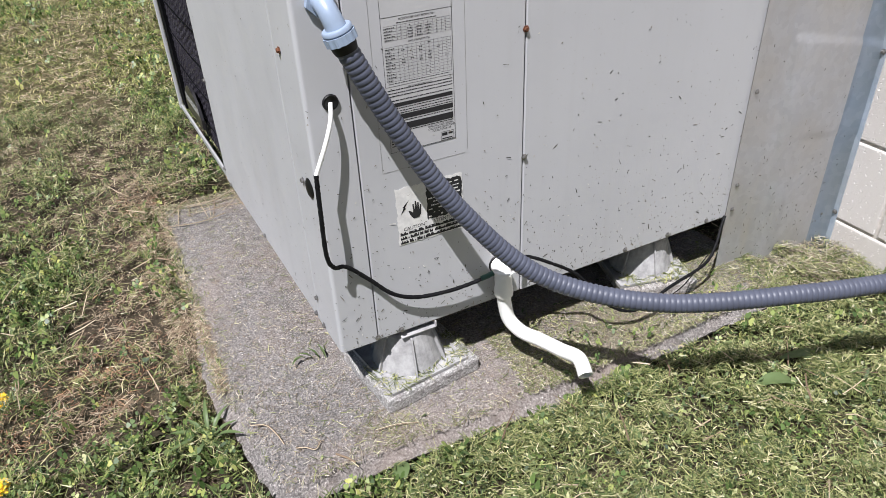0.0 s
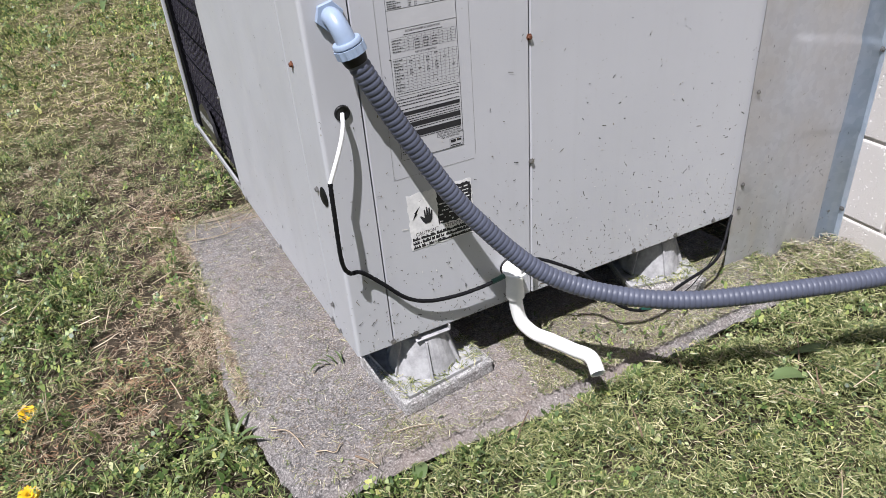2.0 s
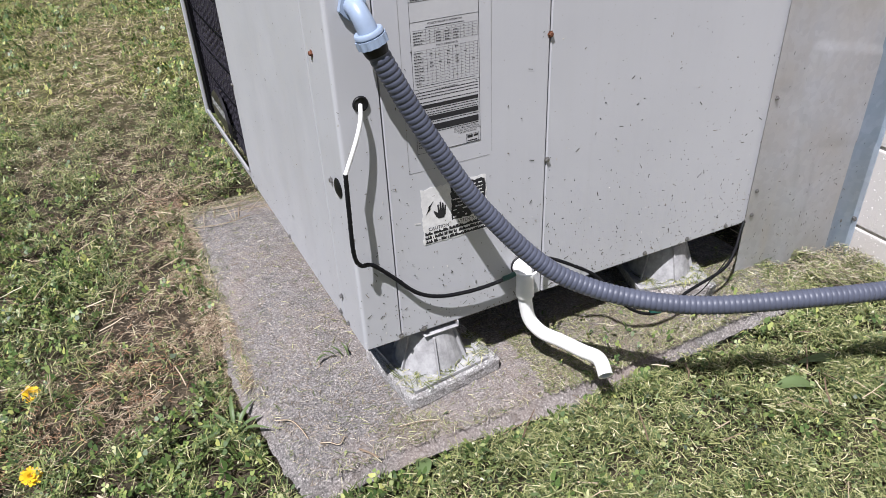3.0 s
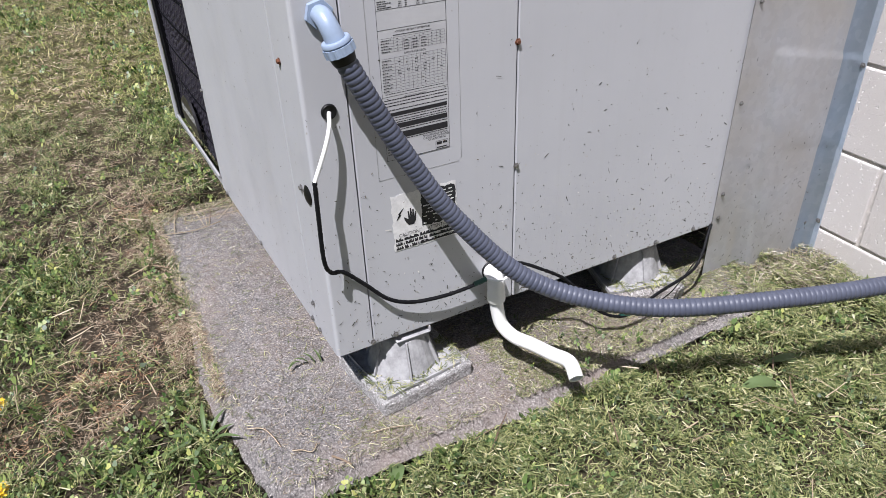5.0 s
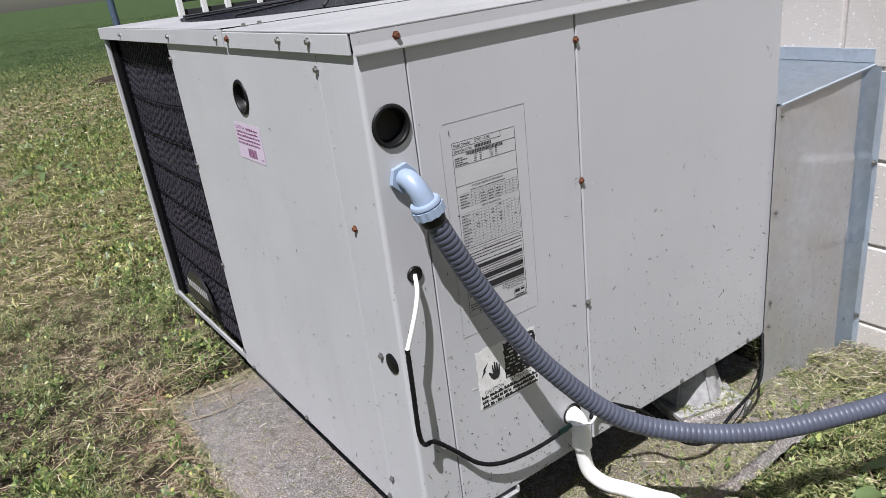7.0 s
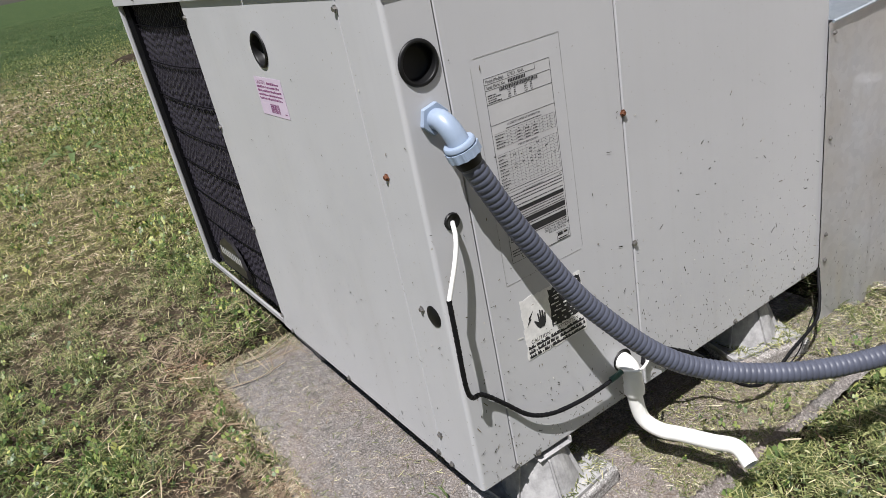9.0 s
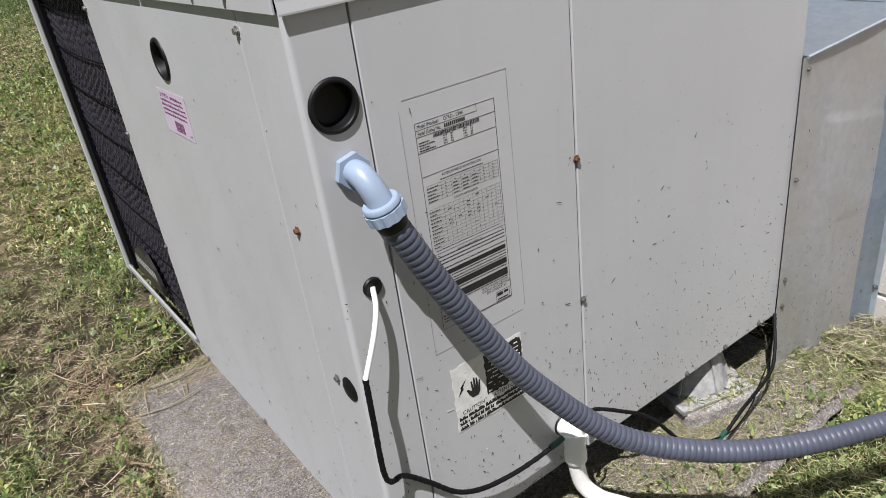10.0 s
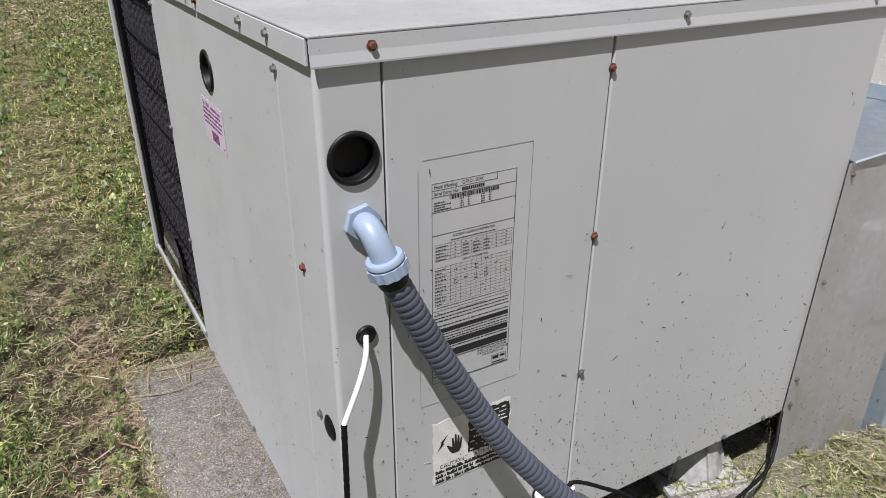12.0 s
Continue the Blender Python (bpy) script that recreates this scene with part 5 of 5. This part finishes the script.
blades("far_grass", 460000, FAR, (0.020, 0.060), (0.005, 0.012), lambda x, y: wedge(x, y) * (0.25 + 0.75 * lushness(x, y)), "green lawn in the distance", FARGRASS, 0.85, 0, 43)

TURF = (-1.8, 4.6, 6.0, 13.0)
slivers("turf_straw", 60000, TURF, (0.03, 0.09), (0.003, 0.007), lambda x, y: (x < 0.34 * y + 0.8) * np.clip((13.0 - y) / 5, 0, 1) * (0.35 + 0.65 * dryness(x, y)), "dry cut grass lying over the lawn", STRAW, (0.01, 0.04), 47)
clover("turf_clover", 26000, TURF, (0.008, 0.015), lambda x, y: (x < 0.34 * y + 0.8) * np.clip((13.0 - y) / 6, 0, 1) * np.clip(1.0 - 1.1 * dryness(x, y), 0.1, 1), "yellowish clover over the lawn", 48)
edge_side = (PX0 - 0.055, PX0 + 0.03, 0.16, PY1 + 0.05)
blades("edge_grass", 2600, edge_side, (0.012, 0.035), (0.001, 0.0026), lambda x, y: 0.15 + 0.85 * clump(x, y) * (x < PX0 + 0.03 * smooth_noise(x, y, 9, 81)), "grass creeping over the pad's edge", GRASS, 1.1, 0, 49)
slivers("edge_straw", 5200, edge_side, (0.008, 0.03), (0.0005, 0.0016), lambda x, y: np.clip(1.1 - (x - PX0 + 0.01) / 0.035 * smooth_noise(x, y, 12, 82), 0, 1), "dry cut grass over the pad's edge", STRAW, (0.0, 0.012), 50)
blades("turf_grass", 130000, (-1.8, 5.4, 6.2, 16.0), (0.018, 0.05), (0.004, 0.010), lambda x, y: (x < 0.34 * y + 0.8) * np.clip((16.0 - y) / 7, 0, 1), "mown yellowish lawn", PALEGRASS, 1.1, 0, 56)
clover("edge_clover", 110, (PX0 - 0.05, PX0 + 0.008, 0.2, 0.95), (0.005, 0.010), lambda x, y: clump(x, y), "clover at the pad's edge", 54)
clover("front_clover", 260, (-0.2, 1.0, PY0 - 0.07, PY0 - 0.014), (0.005, 0.012), lambda x, y: clump(x, y), "clover under the pad's front edge", 55)

# flecks of grass stuck to the cabinet


def flecks(name, n, seed, front=True):
    r = np.random.default_rng(seed)
    if front:
        u = r.uniform(0.002, W - 0.002, n)
        v = Z0 + (Z1 - Z0) * r.beta(0.62, 3.0, n)
    else:
        u = r.uniform(0.01, 0.80, n)
        v = Z0 + (Z1 - Z0) * r.beta(0.8, 2.4, n)
    L = r.uniform(0.0005, 0.0024, n) * (1 + 1.6 * (r.random(n) < 0.14))
    w = r.uniform(0.0003, 0.0009, n)
    a = r.uniform(0, 3.14, n)
    du, dv = np.cos(a) * L, np.sin(a) * L
    su, sv = -np.sin(a) * w, np.cos(a) * w
    U = np.stack([u - du - su, u - du + su, u + du + su, u + du - su], 1)
    V = np.stack([v - dv - sv, v - dv + sv, v + dv + sv, v + dv - sv], 1)
    out = 0.0013 + 0 * U
    P = np.stack([U, -out, V], -1) if front else np.stack([LEAN * U - out, U, V], -1)
    f = np.arange(4 * n).reshape(-1, 4)
    return tagged(from_arrays(name, P.reshape(-1, 3), f, FLECK), "dried grass flecks stuck to the painted steel", "flecks", kind="stuff")


flecks("stuck_flecks", 1000, 51)
flecks("stuck_flecks", 200, 52, False)
dr = np.random.default_rng(53)
n = 160
px_, pz_ = dr.uniform(W + 0.01, WALL - 0.02, n), 0.05 + 0.6 * dr.beta(0.9, 2.2, n)
a_, l_ = dr.normal(1.3, 0.8, n), dr.uniform(0.001, 0.004, n)
yy = -0.0145 - 0.020 * (px_ - W) / (WALL - W)
corners = [np.stack([px_ + s * np.cos(a_) * l_ - k * np.sin(a_) * 0.0007, yy, pz_ + s * np.sin(a_) * l_ + k * np.cos(a_) * 0.0007], -1) for s, k in ((-1, -1), (-1, 1), (1, 1), (1, -1))]
tagged(from_arrays("stuck_flecks", np.stack(corners, 1).reshape(-1, 3), np.arange(4 * n).reshape(-1, 4), FLECK), "dried grass flecks on the galvanised sheet", "flecks", kind="stuff")



def block_litter(name, cx, cy, turn, w, d, n, seed):
    r = np.random.default_rng(seed)
    u, v = r.uniform(0.004, w - 0.004, n), r.uniform(0.004, d * 0.9, n)
    c, s_ = math.cos(radians(turn)), math.sin(radians(turn))
    x, y = cx + u * c - v * s_, cy + u * s_ + v * c
    L, hw, a = r.uniform(0.002, 0.012, n), r.uniform(0.0003, 0.0010, n), r.uniform(0, 6.28, n)
    z = 0.100 + r.uniform(0, 0.008, n)
    dx, dy = np.cos(a) * L, np.sin(a) * L
    sx, sy = -np.sin(a) * hw, np.cos(a) * hw
    dz = r.normal(0, 0.0012, n)
    q_ = np.stack([np.stack([x - dx - sx, y - dy - sy, z - dz], -1), np.stack([x - dx + sx, y - dy + sy, z - dz], -1), np.stack([x + dx + sx, y + dy + sy, z + dz], -1), np.stack([x + dx - sx, y + dy - sy, z + dz], -1)], 1)
    return tagged(from_arrays(name, q_.reshape(-1, 3), np.arange(4 * n).reshape(-1, 4), CLIP), "grass clippings lying on the concrete block", "clippings", kind="stuff")


block_litter("block_clippings", 0.060, -0.060, 7, 0.215, 0.12, 420, 61)
block_litter("block_clippings", 0.668, -0.008, -16, 0.178, 0.12, 420, 62)

# ---- single plants ----


def dandelion(x, y, z, r=0.022, tilt=(0.2, 0.1)):
    fl = thing("dandelion", "yellow dandelion flower in the lawn", "flower", "dandelions", at=(x, y, 0.0))
    bm = bmesh.new()
    rr = random.Random(int(x * 1000) + 5)
    for ring, (k, s, up) in enumerate(((26, 1.0, 0.15), (22, 0.8, 0.5), (16, 0.55, 0.95), (10, 0.3, 1.4))):
        for i in range(k):
            a = 2 * math.pi * i / k + ring * 0.4 + rr.uniform(-0.08, 0.08)
            L = r * s * rr.uniform(0.85, 1.1)
            d = Vector((math.cos(a) * math.cos(up), math.sin(a) * math.cos(up), math.sin(up)))
            e = Vector((-math.sin(a), math.cos(a), 0)) * r * 0.11
            b = Vector((0, 0, 0.001 * ring))
            vs = [bm.verts.new(p) for p in (b - e * 0.5, b + e * 0.5, b + d * L + e, b + d * L * 1.06, b + d * L - e)]
            bm.faces.new(vs)
    m = Matrix.Translation((x, y, z)) @ Euler((tilt[0], tilt[1], 0)).to_matrix().to_4x4()
    part("bloom", moved(bm, m), PETAL, fl, "yellow petals")
    part("stem", sweep([Vector((x + 0.006, y, 0.0)), Vector((x + 0.002, y, z * 0.6)), Vector((x, y, z))], 0.0018, 6), WEED, fl)


dandelion(-0.628, 0.398, 0.040, 0.018, (0.7, 0.3))
dandelion(-0.626, 0.150, 0.040, 0.018, (0.5, 0.3))


def broad_leaf(name, label, x, y, z, length, width, turn, tilt, material, group=""):
    bm = bmesh.new()
    n = 8
    rows_ = []
    for i in range(n + 1):
        f = i / n
        w = width * 0.5 * math.sin(math.pi * (f * 0.92 + 0.06)) ** 0.8
        zc = 0.16 * length * math.sin(f * math.pi)
        rows_.append([bm.verts.new((length * f, s * w, zc + abs(s) * w * 0.3)) for s in (-1, -0.5, 0, 0.5, 1)])
    for a, b in zip(rows_[:-1], rows_[1:]):
        for k in range(4):
            bm.faces.new((a[k], b[k], b[k + 1], a[k + 1]))
    m = Matrix.Translation((x, y, z)) @ Matrix.Rotation(turn, 4, "Z") @ Matrix.Rotation(tilt, 4, "Y")
    ob = part(name, moved(bm, m), material, smooth=True)
    return tagged(ob, label, "leaf", group)


broad_leaf("round_leaf", "round grey-green leaf lying beside the pad", -0.285, 0.385, 0.03, 0.045, 0.042, 0.3, 0.1, WEED)
for k, (x, y, L, w, t) in enumerate(((0.74, -0.33, 0.085, 0.034, -0.4), (0.84, -0.30, 0.11, 0.026, -0.5), (0.60, -0.46, 0.05, 0.028, 0.7), (0.45, -0.33, 0.045, 0.022, 2.0), (0.02, -0.20, 0.05, 0.03, 1.2))):
    broad_leaf("plantain_leaf", "broad green plantain leaf in the lawn", x, y, 0.044, L, w, t, 0.1, WEED, "plantain leaves")
broad_leaf("dead_leaf", "curled reddish-brown dead leaf in the grass", 0.362, -0.225, 0.022, 0.045, 0.018, 1.1, -0.15, DEADLEAF)
for k in range(7):
    a = k * 0.9
    broad_leaf("flat_weed_leaf", "long leaf of a flat weed in the lawn", -0.05 + 0.11 * math.cos(a), 4.8 + 0.05 * math.sin(a), 0.046, 0.13 + 0.05 * (k % 3), 0.045, a, 0.10, WEED, "flat weed leaves")
for k in range(9):
    a = k * 0.7
    broad_leaf("corner_weed_leaf", "narrow weed leaf beside the pad edge", -0.262 + 0.008 * math.cos(a), 0.09 + 0.01 * math.sin(a), 0.025, 0.055 + 0.012 * (k % 3), 0.009, a, -0.45, WEED, "weed beside the pad")
for k in range(5):
    broad_leaf("gap_weed_leaf", "thin weed leaf growing by the cabinet", 0.005 - 0.012 * k, 0.155 + 0.006 * k, PZ + 0.004, 0.035, 0.005, 1.9 + 0.5 * k, -0.9 + 0.15 * k, WEED, "weed by the cabinet")


def dry_stalk(points, radius=0.0014):
    ob = part("dry_stalk", sweep(spline(points, 8), radius, 6), STRAW, smooth=True)
    return tagged(ob, "pale curved dry stalk lying on the concrete pad", "stalk", "stalks on the pad")


dry_stalk([(-0.186, 0.045, 0.066), (-0.160, 0.030, 0.067), (-0.148, 0.002, 0.066), (-0.142, -0.032, 0.066)])
dry_stalk([(-0.066, -0.101, 0.066), (-0.052, -0.120, 0.067), (-0.041, -0.135, 0.064)], 0.0020)
dry_stalk([(-0.126, -0.052, 0.066), (-0.110, -0.060, 0.067), (-0.095, -0.072, 0.066), (-0.080, -0.058, 0.067)])
dry_stalk([(0.020, -0.085, 0.066), (0.060, -0.094, 0.069), (0.098, -0.106, 0.066)])
dry_stalk([(-0.130, 0.980, 0.068), (-0.060, 0.960, 0.078), (0.010, 0.985, 0.086)], 0.0016)
dry_stalk([(-0.210, 0.900, 0.066), (-0.120, 0.870, 0.070), (-0.040, 0.880, 0.072)], 0.0016)
